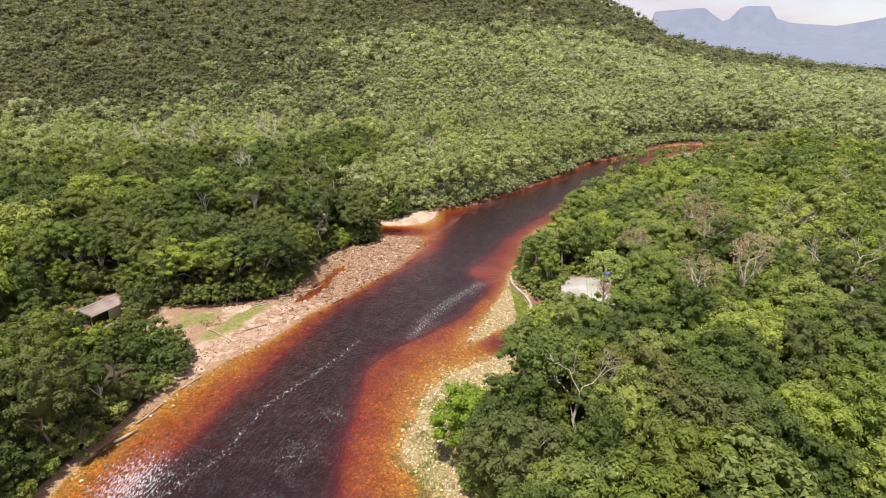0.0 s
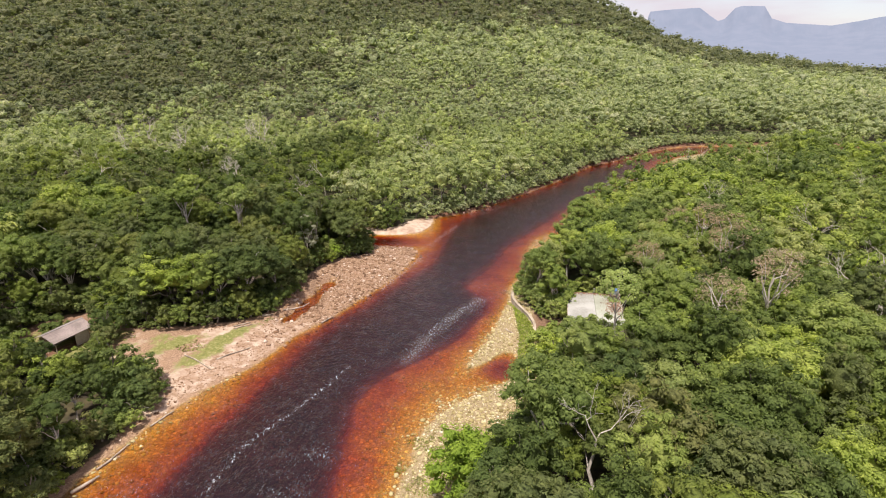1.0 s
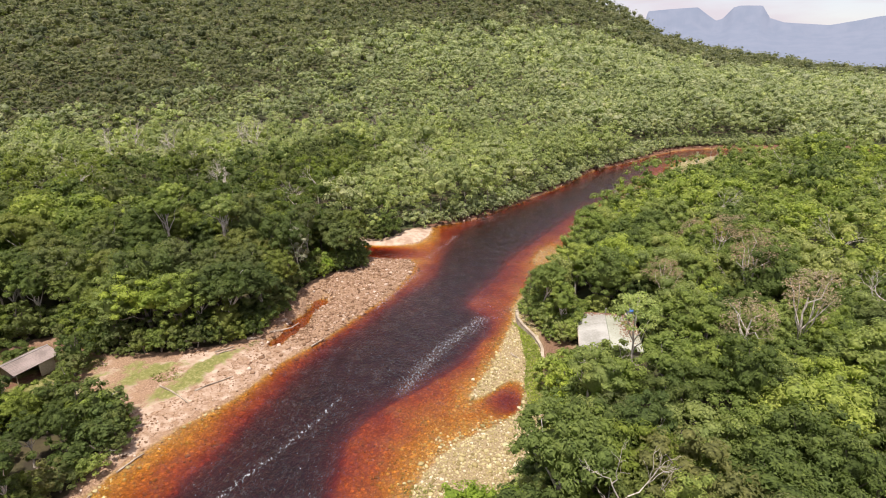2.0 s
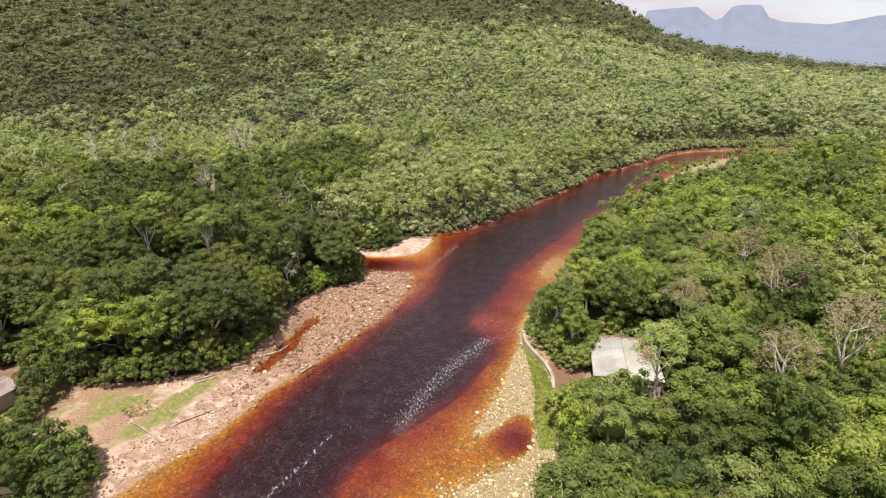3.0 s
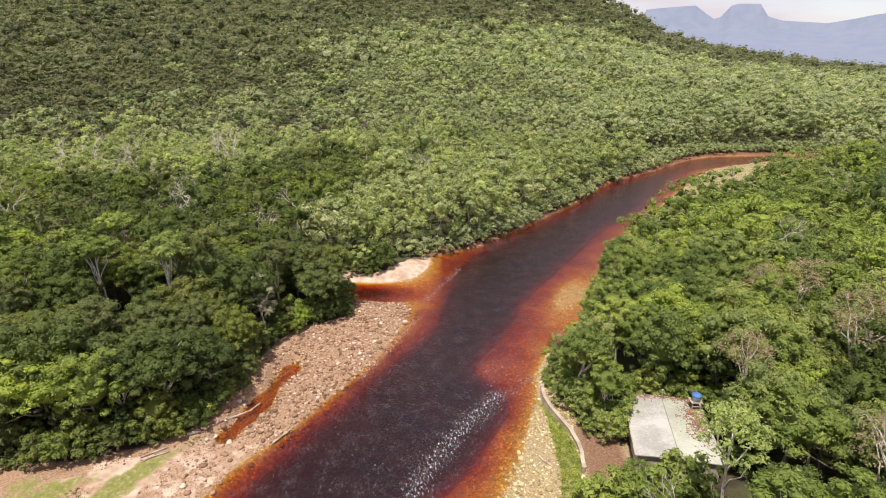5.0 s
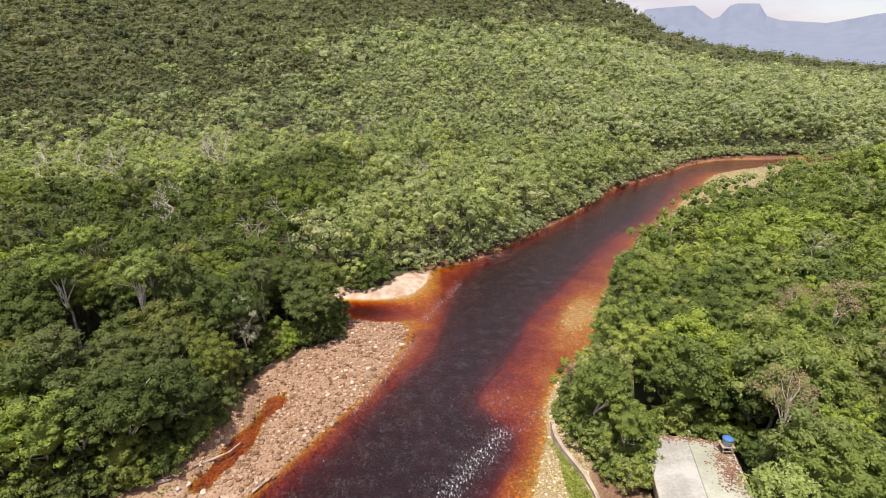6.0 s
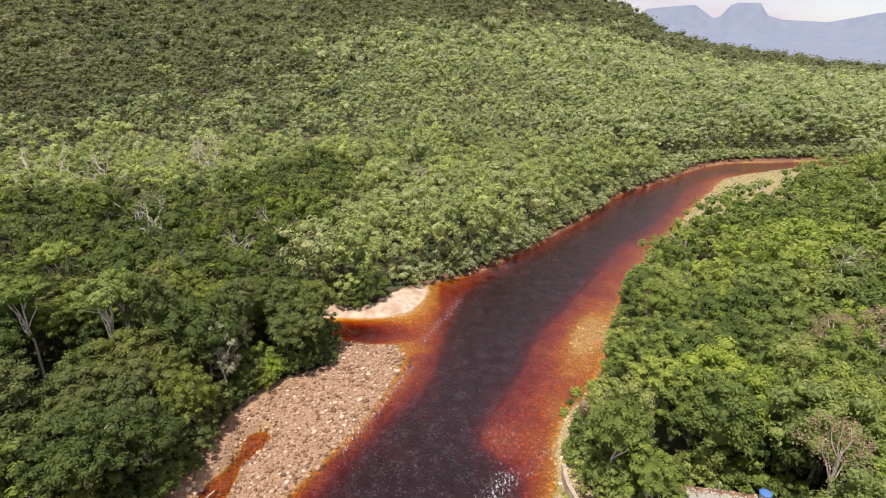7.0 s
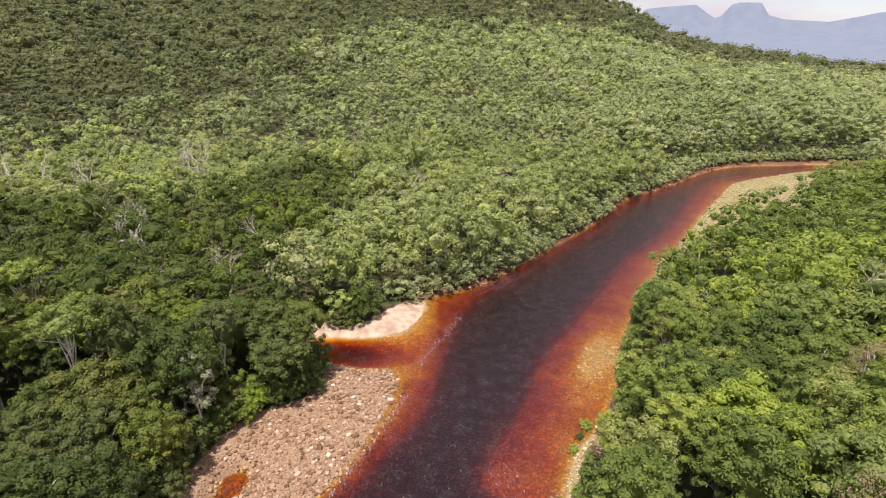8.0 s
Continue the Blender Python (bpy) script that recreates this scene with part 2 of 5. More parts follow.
STONE_RUST = stone_material("stone_rust", [(0.0, (0.10, 0.045, 0.028)), (0.5, (0.24, 0.12, 0.075)), (0.85, (0.38, 0.22, 0.15)), (1.0, (0.55, 0.42, 0.34))])
STONE_YELLOW = stone_material("stone_yellow", [(0.0, (0.20, 0.155, 0.06)), (0.4, (0.37, 0.305, 0.135)), (0.8, (0.50, 0.44, 0.235)), (1.0, (0.64, 0.57, 0.42))])


def plain_material(name, dark, light, rough=0.85, scale=2.0, metal=0.0, bump=0.3):
    m = Mat(name)
    n, w = m.noise(scale * 4, 6.0, 0.65), m.noise(scale * 0.35, 4.0)
    col = m.mix(m.step(m.math("ADD", m.math("MULTIPLY", n, 0.4), m.math("MULTIPLY", w, 0.6)), 0.38, 0.62), dark, light)
    return m.done(m.principled(col, rough, m.bump(n, bump, 0.03), metal))


CONCRETE = plain_material("concrete", (0.27, 0.26, 0.225), (0.41, 0.395, 0.36), 0.85, 1.0)
CONCRETE_OLD = plain_material("concrete_old", (0.27, 0.215, 0.15), (0.45, 0.375, 0.285), 0.9, 1.5)
PLASTER = plain_material("plaster", (0.36, 0.30, 0.25), (0.55, 0.48, 0.42), 0.9, 1.2)
LITTER = plain_material("leaf_litter", (0.13, 0.06, 0.035), (0.27, 0.15, 0.09), 0.95, 3.0)
TIN = plain_material("weathered_tin", (0.18, 0.14, 0.12), (0.31, 0.25, 0.22), 0.6, 1.2, 0.2)
TIN_PALE = plain_material("pale_tin", (0.34, 0.32, 0.29), (0.50, 0.47, 0.43), 0.55, 1.2, 0.2)
BLUE = plain_material("blue_plastic", (0.05, 0.12, 0.32), (0.08, 0.18, 0.42), 0.4, 2.0, 0.0, 0.1)
TANK_GREY = plain_material("tank_grey", (0.16, 0.20, 0.20), (0.25, 0.30, 0.29), 0.5, 2.0, 0.0, 0.1)
WOOD_GREY = plain_material("driftwood", (0.22, 0.17, 0.12), (0.46, 0.38, 0.30), 0.9, 3.0)
DARK = plain_material("dark_inside", (0.02, 0.018, 0.015), (0.04, 0.035, 0.03), 0.9)
JOINT = plain_material("joint", (0.16, 0.17, 0.12), (0.28, 0.28, 0.22), 0.9)
GRASS = leaf_material("grass_blade", [(0.0, (0.36, 0.42, 0.07)), (0.5, (0.25, 0.29, 0.08)), (1.0, (0.36, 0.32, 0.14))], stuff=True)


# ---- plan: banks, channel, woods, hill ----
def smooth(points, n=5):
    """A Catmull-Rom line through a few plan points."""
    p = np.array(points, float)
    p = np.vstack([2 * p[0] - p[1], p, 2 * p[-1] - p[-2]])
    out = []
    for k in range(1, len(p) - 2):
        for s in np.arange(n) / n:
            a, b, c, d = p[k - 1], p[k], p[k + 1], p[k + 2]
            out.append(0.5 * (2 * b + (c - a) * s + (2 * a - 5 * b + 4 * c - d) * s * s + (3 * b - a - 3 * c + d) * s ** 3))
    out.append(p[-2])
    return np.array(out)


def line_distance(P, line):
    best = np.full(len(P), 1e18)
    for a, b in zip(line[:-1], line[1:]):
        ab = b - a
        s = np.clip(((P - a) @ ab) / max(ab @ ab, 1e-9), 0, 1)
        q = P - a - s[:, None] * ab
        best = np.minimum(best, (q * q).sum(1))
    return np.sqrt(best)


def inside(P, ring):
    hit = np.zeros(len(P), bool)
    for a, b in zip(ring, np.roll(ring, -1, 0)):
        if a[1] == b[1]:
            continue
        cross = (a[1] > P[:, 1]) != (b[1] > P[:, 1])
        hit ^= cross & (P[:, 0] < (b[0] - a[0]) * (P[:, 1] - a[1]) / (b[1] - a[1]) + a[0])
    return hit


def ease(x, a, b):
    s = np.clip((x - a) / (b - a), 0, 1)
    return s * s * (3 - 2 * s)


BANK_W = smooth([(-30, -120), (-38, -30), (-42, 20), (-41.5, 45), (-40, 54), (-37.2, 63), (-33, 71.8), (-27.8, 78.5), (-23.8, 87.5), (-19.3, 93.8), (-15.2, 101.3), (-11.2, 108.5), (-8, 116), (-6, 124), (-6.6, 129.8),
                 (-11, 130.4), (-15, 132), (-20, 134), (-27, 137.5), (-27, 141), (-18, 140.4), (-12, 140), (-6.6, 140.6), (-4.2, 143), (-2.6, 148), (-1.2, 154.3), (3.4, 157), (9.2, 160.9), (15.8, 168), (23.3, 176.3), (32.4, 187.6),
                 (42.8, 200), (57.8, 222), (71, 234.3), (85, 246), (103.5, 263.4), (119, 272), (137.6, 273.5), (158, 274.4), (205, 270), (300, 240), (420, 230)])
BANK_E = smooth([(14, -120), (6, -30), (2, 20), (-1, 45), (-4.6, 51.5), (-3.4, 57.7), (-2.6, 62), (-1, 65.2), (1.3, 68), (3.9, 70.2), (6.5, 71.8), (10.2, 74.6), (11.6, 79), (11.3, 82), (9.2, 81.6), (6.6, 79), (4.2, 77.6),
                 (5.2, 80.8), (7.3, 84.8), (9.2, 89.5), (11, 95), (13, 100.5), (14, 106), (16.6, 111.7), (21.2, 117.2), (24.8, 122.6), (27.0, 127.6), (30.8, 137.0), (35.6, 146.8), (42.0, 157.5), (52.0, 174.5), (61, 185.5), (74.5, 205), (93, 229.5),
                 (105, 244.5), (124, 254.5), (145, 262), (175, 260), (240, 232), (420, 205)])
RIVER = np.vstack([BANK_W, BANK_E[::-1]])
CHANNEL = np.vstack([
    smooth([(-20, -120), (-28, -30), (-33, 20), (-34, 45), (-31, 54), (-29, 62), (-26.3, 70), (-24, 78), (-20.5, 88), (-15.5, 96.5), (-11.5, 104), (-6.5, 113), (-2, 121), (0, 130), (2, 141), (6, 153), (14, 162), (22, 171.5), (30, 181),
            (44, 197), (60, 220), (75, 233), (91, 249), (107, 263.6), (122, 271), (150, 272.6), (205, 268), (300, 234), (420, 224)]),
    smooth([(6, -120), (-3, -30), (-9, 20), (-11, 45), (-11.6, 54), (-11.4, 64.5), (-10.6, 72.5), (-5.9, 78.7), (0.6, 84.6), (6.8, 94), (9.4, 101), (5.4, 107.5), (7.6, 113.5), (11.9, 121), (16.3, 132), (21.7, 141), (29, 152), (36, 163),
            (45, 177), (56, 189), (68, 206), (84, 230), (99, 249), (122, 259.5), (150, 265), (205, 254), (300, 222), (420, 212)])[::-1]])
WOODS_W = np.vstack([smooth([(-45, -120), (-48, -30), (-46, 20), (-43, 45), (-40.8, 54), (-38.8, 63), (-37.6, 69), (-40.5, 73), (-47, 74), (-56, 74), (-64, 78), (-66, 84), (-61, 90), (-54, 88.2), (-48, 86), (-40.5, 87.2), (-33.5, 90.5), (-30, 94), (-28, 100), (-25.6, 112), (-22, 118),
                             (-17.3, 121.5), (-16.4, 127), (-19, 133), (-28, 137), (-30, 144), (-21, 144.4), (-15, 142.9), (-10.6, 144.4), (-6.6, 149.6), (-2.5, 155.4), (3, 159), (9, 163.2), (15.6, 170.3), (23, 178.8), (32, 190), (42.5, 202.5), (57, 224.5), (70, 237),
                             (84, 249), (102, 266.5), (118, 275.5), (137, 277.5), (158, 279), (206, 275), (300, 245), (420, 236)]),
                     [(4000, 236), (4000, 4500), (-4000, 4500), (-4000, -120)]])
WOODS_E = np.vstack([smooth([(18, -120), (10, -30), (7, 20), (4.2, 40), (3.6, 48), (5.6, 55), (9.6, 61.7), (13, 69), (14.6, 76), (15.6, 81), (20.0, 81.5), (21.5, 85), (20, 90), (17.2, 93), (15.8, 98), (15.6, 102.5), (18.5, 110), (22.4, 117), (25.8, 123.2),
                             (29.4, 133), (34.8, 144.5), (41.8, 155.0), (50.6, 167.0), (64, 178.0), (88, 194.5), (110, 209.5), (131, 232), (147, 249), (160, 254), (177, 255), (242, 228), (420, 201)]),
                     [(4000, 200), (4000, -120)]])
WALL_LINE = smooth([(13.6, 101.2), (13.5, 98.6), (14.2, 95.6), (15.2, 92.6), (15.7, 89.2), (15.3, 85.8)])
HOUSE = (25.6, 88.9, -11.5)          # centre and turn of the concrete house
CLEARING = np.array([(-56, 72.5), (-62, 77), (-65, 84), (-61, 89), (-54, 87), (-48, 85), (-40, 85), (-33, 88.5), (-30.5, 91), (-28, 93), (-31, 86), (-33.5, 80), (-37, 74.5), (-41, 73)], float)
STRIP = np.array([(12.2, 100), (13.2, 97), (13.0, 92), (12.8, 86), (11.9, 81), (11.4, 75), (13.4, 74.5), (14.6, 82), (15.4, 87), (15.2, 92), (13.4, 98.5)], float)
PATH_GRAVEL = np.array([(15.6, 85), (15.9, 92), (16.4, 95), (18.5, 92), (20.5, 90), (20, 83), (16, 81.5)], float)
BEACH = np.array([(-29, 147), (-21, 144.4), (-15, 143), (-11, 144.8), (-7, 150.5), (-2.6, 154), (-1, 151), (-3, 146), (-5, 142), (-9, 140), (-20, 139), (-28, 141.5)], float)
PINK = np.array([(-38.5, 87), (-33, 89.3), (-31.5, 87.8), (-35.5, 85), (-38.5, 85.4)], float)
HILL_AZ = [-180, -95, -60, -40, 5, 11, 15.75, 18.5, 21, 24.4, 28, 33, 37.5, 60, 180]
HILL_H = [6, 60, 165, 185, 185, 150, 115, 88, 58, 40, 25, 11, 1, 1, 6]


def soft_in(P, ring, w):
    """1 inside a ring, 0 outside, with an even edge of w metres."""
    d = line_distance(P, np.vstack([ring, ring[:1]]))
    return ease(np.where(inside(P, ring), d, -d), -w, w)


def lumps(P, scale, seed=0.0):
    """Cheap smooth noise from crossing waves, about -1 to 1."""
    x, y = P[:, 0] / scale + seed, P[:, 1] / scale - seed
    return (np.sin(x * 1.7 + np.sin(y * 1.3)) + np.sin(y * 2.1 + 1.3 * np.sin(x * 0.9 + 2)) + np.sin((x + y) * 1.1 + seed)) / 3


def land(P):
    """Height of the ground, with the river's bed, and the signed distance to the water's edge (land: plus)."""
    P = np.asarray(P, float)
    d = np.minimum(line_distance(P, BANK_W), line_distance(P, BANK_E))
    wet = inside(P, RIVER)
    deep = inside(P, CHANNEL)
    c = line_distance(P, np.vstack([CHANNEL, CHANNEL[:1]]))
    u = d / (d + np.where(deep, 0, c) + 1e-6)
    bed = np.where(deep, 0.80 + 2.9 * (1 - np.exp(-c / 2.0)), 0.05 + 0.80 * u ** 1.2)
    bed = bed * (1 + (0.55 * ease(P[:, 1], 68, 84) * (P[:, 1] < 128) + 1.5 * ease(P[:, 1], 150, 162)) * (line_distance(P, BANK_W) < line_distance(P, BANK_E)) * ~deep)
    bed = bed + 2.3 * np.exp(-((P[:, 0] + 15) / 8.0) ** 2 - ((P[:, 1] - 134.9) / 3.2) ** 2) * ~deep * ease(d, 0, 1.1)
    bed = bed + 0.30 * ease(P[:, 1], 98, 106) * (P[:, 0] > 0) * ~deep * ease(d, 0, 2)
    bed = bed + 1.3 * np.exp(-((P[:, 0] - 9.0) / 3) ** 2 - ((P[:, 1] - 77.5) / 2.5) ** 2) * ease(d, 0, 1)
    bed = np.maximum(bed - 0.72 * np.exp(-(((P[:, 0] - 24.0) * 0.89 - (P[:, 1] - 133) * 0.45) / 3.4) ** 2 - (((P[:, 0] - 24.0) * 0.45 + (P[:, 1] - 133) * 0.89) / 11) ** 2), 0.05 + 0.02 * ease(P[:, 1], 106, 114) * (P[:, 0] > 0))
    bed = bed * (1 + np.where(deep, 0.2, 0.42) * (0.6 * lumps(P, 2.6) + 0.4 * lumps(P, 1.1, 4.0))) + 0.05 * lumps(P, 0.6, 3.0)
    up = 0.02 + 1.0 * (1 - np.exp(-d / 3.2)) + 1.4 * ease(d, 5, 22) + 0.05 * lumps(P, 0.9) * ease(d, 0.5, 2)
    # gentle rise away from the river, and the hill
    r = np.hypot(P[:, 0], P[:, 1])
    az = np.degrees(np.arctan2(P[:, 0], P[:, 1]))
    top = np.interp(az, HILL_AZ, HILL_H)
    climb = np.clip((r - 240) / 860, 0, 1) ** 1.6
    up = up + top * climb * (1 + 0.10 * lumps(P, 170.0) * ease(r, 300, 600)) * (1 - 0.9 * ease(r, 1250, 2300))
    up = up + ease(d, 15, 90) * (3.0 * (P[:, 0] < 40) * ease(-P[:, 0], -40, 30) + 1.5 * lumps(P, 40.0))
    z = np.where(wet, -bed, up)
    # long shallow pools of the gravel bar
    pool = smooth([(-26.8, 93.4), (-24.9, 97.6), (-23.4, 102.8), (-22.2, 108.6)])
    dip = np.exp(-(line_distance(P, pool) / (1.35 + 0.7 * lumps(P, 2.3, 4.0))) ** 2) * (1 + 0.4 * lumps(P, 1.2))
    z = np.where(~wet & (dip > 0.02), np.maximum(z - 2.7 * dip, np.minimum(z, -0.6)), z)
    # level ground under the house
    hx, hy, _ = HOUSE
    lvl = 1 - ease(np.hypot((P[:, 0] - hx) / 5.5, (P[:, 1] - hy) / 6.8), 0.9, 1.35)
    z = z * (1 - lvl) + 1.7 * lvl
    return z, np.where(wet, -d, d)


def height(x, y):
    return float(land([(x, y)])[0][0])


# ---- ground: one sheet to the horizon ----
def spread(start, stop, first, ratio):
    out, s, at = [], first, start
    way = 1 if stop > start else -1
    while (stop - at) * way > 0:
        at += way * s
        s *= ratio
        out.append(at)
    return out


GX = np.array(spread(-62, -4700, 2.0, 1.13)[::-1] + list(np.arange(-62, 40, 0.75)) + list(np.arange(40, 180, 1.6)) + spread(180, 4700, 2.0, 1.13))
GY = np.array(spread(30, -4000, 2.0, 1.25)[::-1] + list(np.arange(30, 160, 0.75)) + list(np.arange(160, 290, 1.3)) + spread(290, 4700, 2.0, 1.09))


def sheet(xs, ys):
    X, Y = np.meshgrid(xs, ys)
    P = np.stack([X.ravel(), Y.ravel()], 1)
    nx, ny = len(xs), len(ys)
    k = (np.arange(ny - 1)[:, None] * nx + np.arange(nx - 1)[None, :]).ravel()
    return P, np.stack([k, k + 1, k + nx + 1, k + nx], 1)


def mesh_from(name, verts, faces, mats, attrs=None, index=None, smooth_faces=False):
    """A mesh from arrays: all faces have as many corners as faces has columns."""
    me = bpy.data.meshes.new(name)
    nv, nf, c = len(verts), len(faces), faces.shape[1]
    me.vertices.add(nv)
    me.vertices.foreach_set("co", np.ascontiguousarray(verts, np.float32).ravel())
    me.loops.add(nf * c)
    me.loops.foreach_set("vertex_index", np.ascontiguousarray(faces, np.int32).ravel())
    me.polygons.add(nf)
    me.polygons.foreach_set("loop_start", np.arange(nf, dtype=np.int32) * c)
    if index is not None:
        me.polygons.foreach_set("material_index", np.ascontiguousarray(index, np.int32))
    me.polygons.foreach_set("use_smooth", np.full(nf, smooth_faces))
    for key, values in (attrs or {}).items():
        me.attributes.new(key, "FLOAT", "POINT").data.foreach_set("value", np.ascontiguousarray(values, np.float32))
    for mt in mats:
        me.materials.append(mt)
    me.update(calc_edges=True)
    me.validate()
    return me


def build_ground():
    P, F = sheet(GX, GY)
    z, d = land(P)
    near = (np.abs(P[:, 0] - 40) < 160) & (P[:, 1] > -40) & (P[:, 1] < 330)
    wood = inside(P, WOODS_W) | inside(P, WOODS_E)
    dw = np.minimum(line_distance(P, np.vstack([WOODS_W, WOODS_W[:1]])), line_distance(P, np.vstack([WOODS_E, WOODS_E[:1]])))
    gravel = ease(np.where(wood, -dw, dw), -1.6, 1.0) * near
    gravel = np.where(d < 0, 1.0, gravel)
    drift = np.stack([P @ np.array([0.58, 0.81]) / 3.2, P @ np.array([0.81, -0.58])], 1)      # flood marks run with the river
    grass = np.maximum.reduce([soft_in(P, CLEARING, 1.5) * (0.52 + 0.34 * lumps(drift, 1.5, 2.0) + 0.15 * lumps(P, 1.3, 5.0)), soft_in(P, STRIP, 0.5)])
    moss = np.exp(-((P[:, 0] + 1.5) / 4) ** 2 - ((P[:, 1] - 48) / 8) ** 2) * (d > -2.5) * 0.55
    bar = (line_distance(P, BANK_E) < line_distance(P, BANK_W)) * ease(P[:, 1], 172, 182) * (d > 0) * (d < 30) * (P[:, 1] < 262) * 0.5
    grass = np.maximum.reduce([grass, moss, bar])
    sand = np.maximum.reduce([soft_in(P, BEACH, 1.0), soft_in(P, PINK, 0.6) * 0.9, soft_in(P, CLEARING, 1.0) * (0.44 + 0.42 * lumps(drift, 1.1, 6.0)) * ease(P[:, 0], -54, -47), 0.5 * (line_distance(P, BANK_W) < 8) * (d > 0.3) * ease(P[:, 1], 58, 66) * (1 - ease(P[:, 1], 90, 102))])
    rust = np.maximum(np.maximum(soft_in(P, PATH_GRAVEL, 0.5) * 0.8, soft_in(P, CLEARING, 2.0) * (1 - ease(P[:, 0], -54, -47))), (~(line_distance(P, BANK_E) < line_distance(P, BANK_W))) * ease(P[:, 1], 150, 156) * (d > -3))
    east = line_distance(P, BANK_E) < line_distance(P, BANK_W)
    yellow = np.clip(east * 0.85 + (d < 0) * 0.55, 0, 1)
    me = mesh_from("ground", np.column_stack([P, z]), F, [GROUND], {"gravel": gravel, "grass": grass, "sand": sand, "yellow": yellow, "rust": rust, "stain": ease(-z, -0.05, 0.12)}, smooth_faces=True)
    return tagged(new("ground", me), "pink gravel banks, grass patches and dark forest floor rising to a hill", "ground", kind="structure")


def build_water():
    xs = np.concatenate([np.arange(-60, 60, 0.75), np.arange(60, 430, 2.5)])
    ys = np.concatenate([np.arange(-118, 30, 3.0), np.arange(30, 160, 0.75), np.arange(160, 285, 1.5)])
    P, F = sheet(xs, ys)
    z, d = land(P)
    low = (z < 0.06) & (d < 14)
    F = F[low[F].any(1)]
    rapids = np.zeros(len(P))
    for x, y, rx, ry, s in ((-34, 47, 4.5, 6.0, 0.75), (-14, 59.5, 2.2, 1.5, 0.35), (-17, 52, 2.5, 3, 0.3), (12, 164, 6, 6, 0.35), (8, 108, 3, 6, 0.2)):
        q = np.exp(-((P[:, 0] - x) / rx) ** 2 - ((P[:, 1] - y) / ry) ** 2)
        rapids = np.maximum(rapids, q * s)
    for line, wide_m, much in (([(13.6, 106), (10.2, 102.2), (5.5, 96.3), (1.4, 91.2), (-2.9, 84.6)], 1.0, 0.30), ([(7.5, 101), (2.5, 94.5), (-1.5, 88), (-5, 80)], 1.6, 0.45), ([(-13.2, 78.7), (-18.4, 68.7), (-23.4, 60.7), (-25.4, 52.0), (-27.8, 48.4), (-31, 42)], 0.4, 0.5),
                               ([(-2.6, 131), (-0.5, 136.5), (2, 141), (4.4, 147)], 0.9, 0.4), ([(-4.2, 123.8), (-7.2, 115.6), (-11.4, 106)], 0.6, 0.5), ([(9, 164), (22, 176), (36, 193), (52, 216)], 1.4, 0.55)):
        rapids = np.maximum(rapids, much * np.exp(-(line_distance(P, smooth(line)) / wide_m) ** 2))
    used, inv = np.unique(F, return_inverse=True)
    me = mesh_from("water", np.column_stack([P[used], np.zeros(len(used))]), inv.reshape(F.shape), [WATER], {"depth": -z[used], "rapids": rapids[used], "calm": 0.75 * np.exp(-((P[used, 0] + 16) / 11.0) ** 2 - ((P[used, 1] - 136) / 7.0) ** 2)}, smooth_faces=True)
    return tagged(new("water", me), "dark tea-coloured river, orange over its stony shallows", "water", kind="structure")


ground = build_ground()
water = build_water()


# ---- far mountains: flat-topped massif, the haze put in as glow ----
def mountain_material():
    m = Mat("rock_haze_glow")
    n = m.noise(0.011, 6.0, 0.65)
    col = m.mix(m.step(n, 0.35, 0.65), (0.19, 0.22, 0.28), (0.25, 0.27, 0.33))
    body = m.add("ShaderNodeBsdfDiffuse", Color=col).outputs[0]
    # haze as an even bluish glow mixed into the rock
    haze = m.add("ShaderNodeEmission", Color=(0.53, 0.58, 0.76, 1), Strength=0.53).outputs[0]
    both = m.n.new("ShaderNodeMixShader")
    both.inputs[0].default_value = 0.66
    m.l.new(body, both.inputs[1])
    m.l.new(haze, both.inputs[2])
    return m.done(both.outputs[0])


def build_mountains():
    crest_az = [5, 15, 18.9, 19.3, 19.55, 21.5, 23.7, 24.6, 25.3, 25.8, 26.5, 27.0, 28.7, 29.4, 30.5, 33.7, 35.5, 36.7, 42, 52]
    crest_el = [1.0, 1.2, 1.4, 1.7, 3.25, 3.40, 3.48, 2.82, 2.36, 2.52, 3.38, 3.52, 3.46, 2.48, 2.11, 1.83, 2.12, 2.37, 2.9, 1.0]
    az = np.linspace(6, 52, 400)
    el = np.interp(az, crest_az, crest_el) + 0.012 * np.sin(az * 23) + 0.004 * np.sin(az * 57 + 1)
    rows = []
    # the last row draws a haze-coloured sheet in over the far plain
    for s, back in ((1.0, 4560), (1.0, 4450), (0.62, 4400), (0.3, 4150), (-0.05, 3700), (-0.1, 1500)):
        wob = (14 * np.sin(az * 2.3 + s * 4) + 8 * np.sin(az * 5.1)) * (s < 1) * (s > 0)
        r = back + wob
        zz = 44 + s * 4450 * np.tan(np.radians(el)) + (0 if s > 0 else -20) if back > 1600 else np.full(len(az), 9.0)
        rows.append(np.column_stack([r * np.sin(np.radians(az)), r * np.cos(np.radians(az)), zz]))
    V = np.vstack(rows)
    n = len(az)
    k = (np.arange(len(rows) - 1)[:, None] * n + np.arange(n - 1)[None, :]).ravel()
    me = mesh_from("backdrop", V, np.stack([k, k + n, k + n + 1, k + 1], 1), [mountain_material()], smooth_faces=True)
    return tagged(new("backdrop", me), "flat-topped mountains in painted blue haze that spreads over the plain", "mountains", kind="structure")


build_mountains()


# ---- trees ----
def rand_unit(rng, n):
    v = rng.normal(size=(n, 3))
    return v / np.linalg.norm(v, axis=1)[:, None]


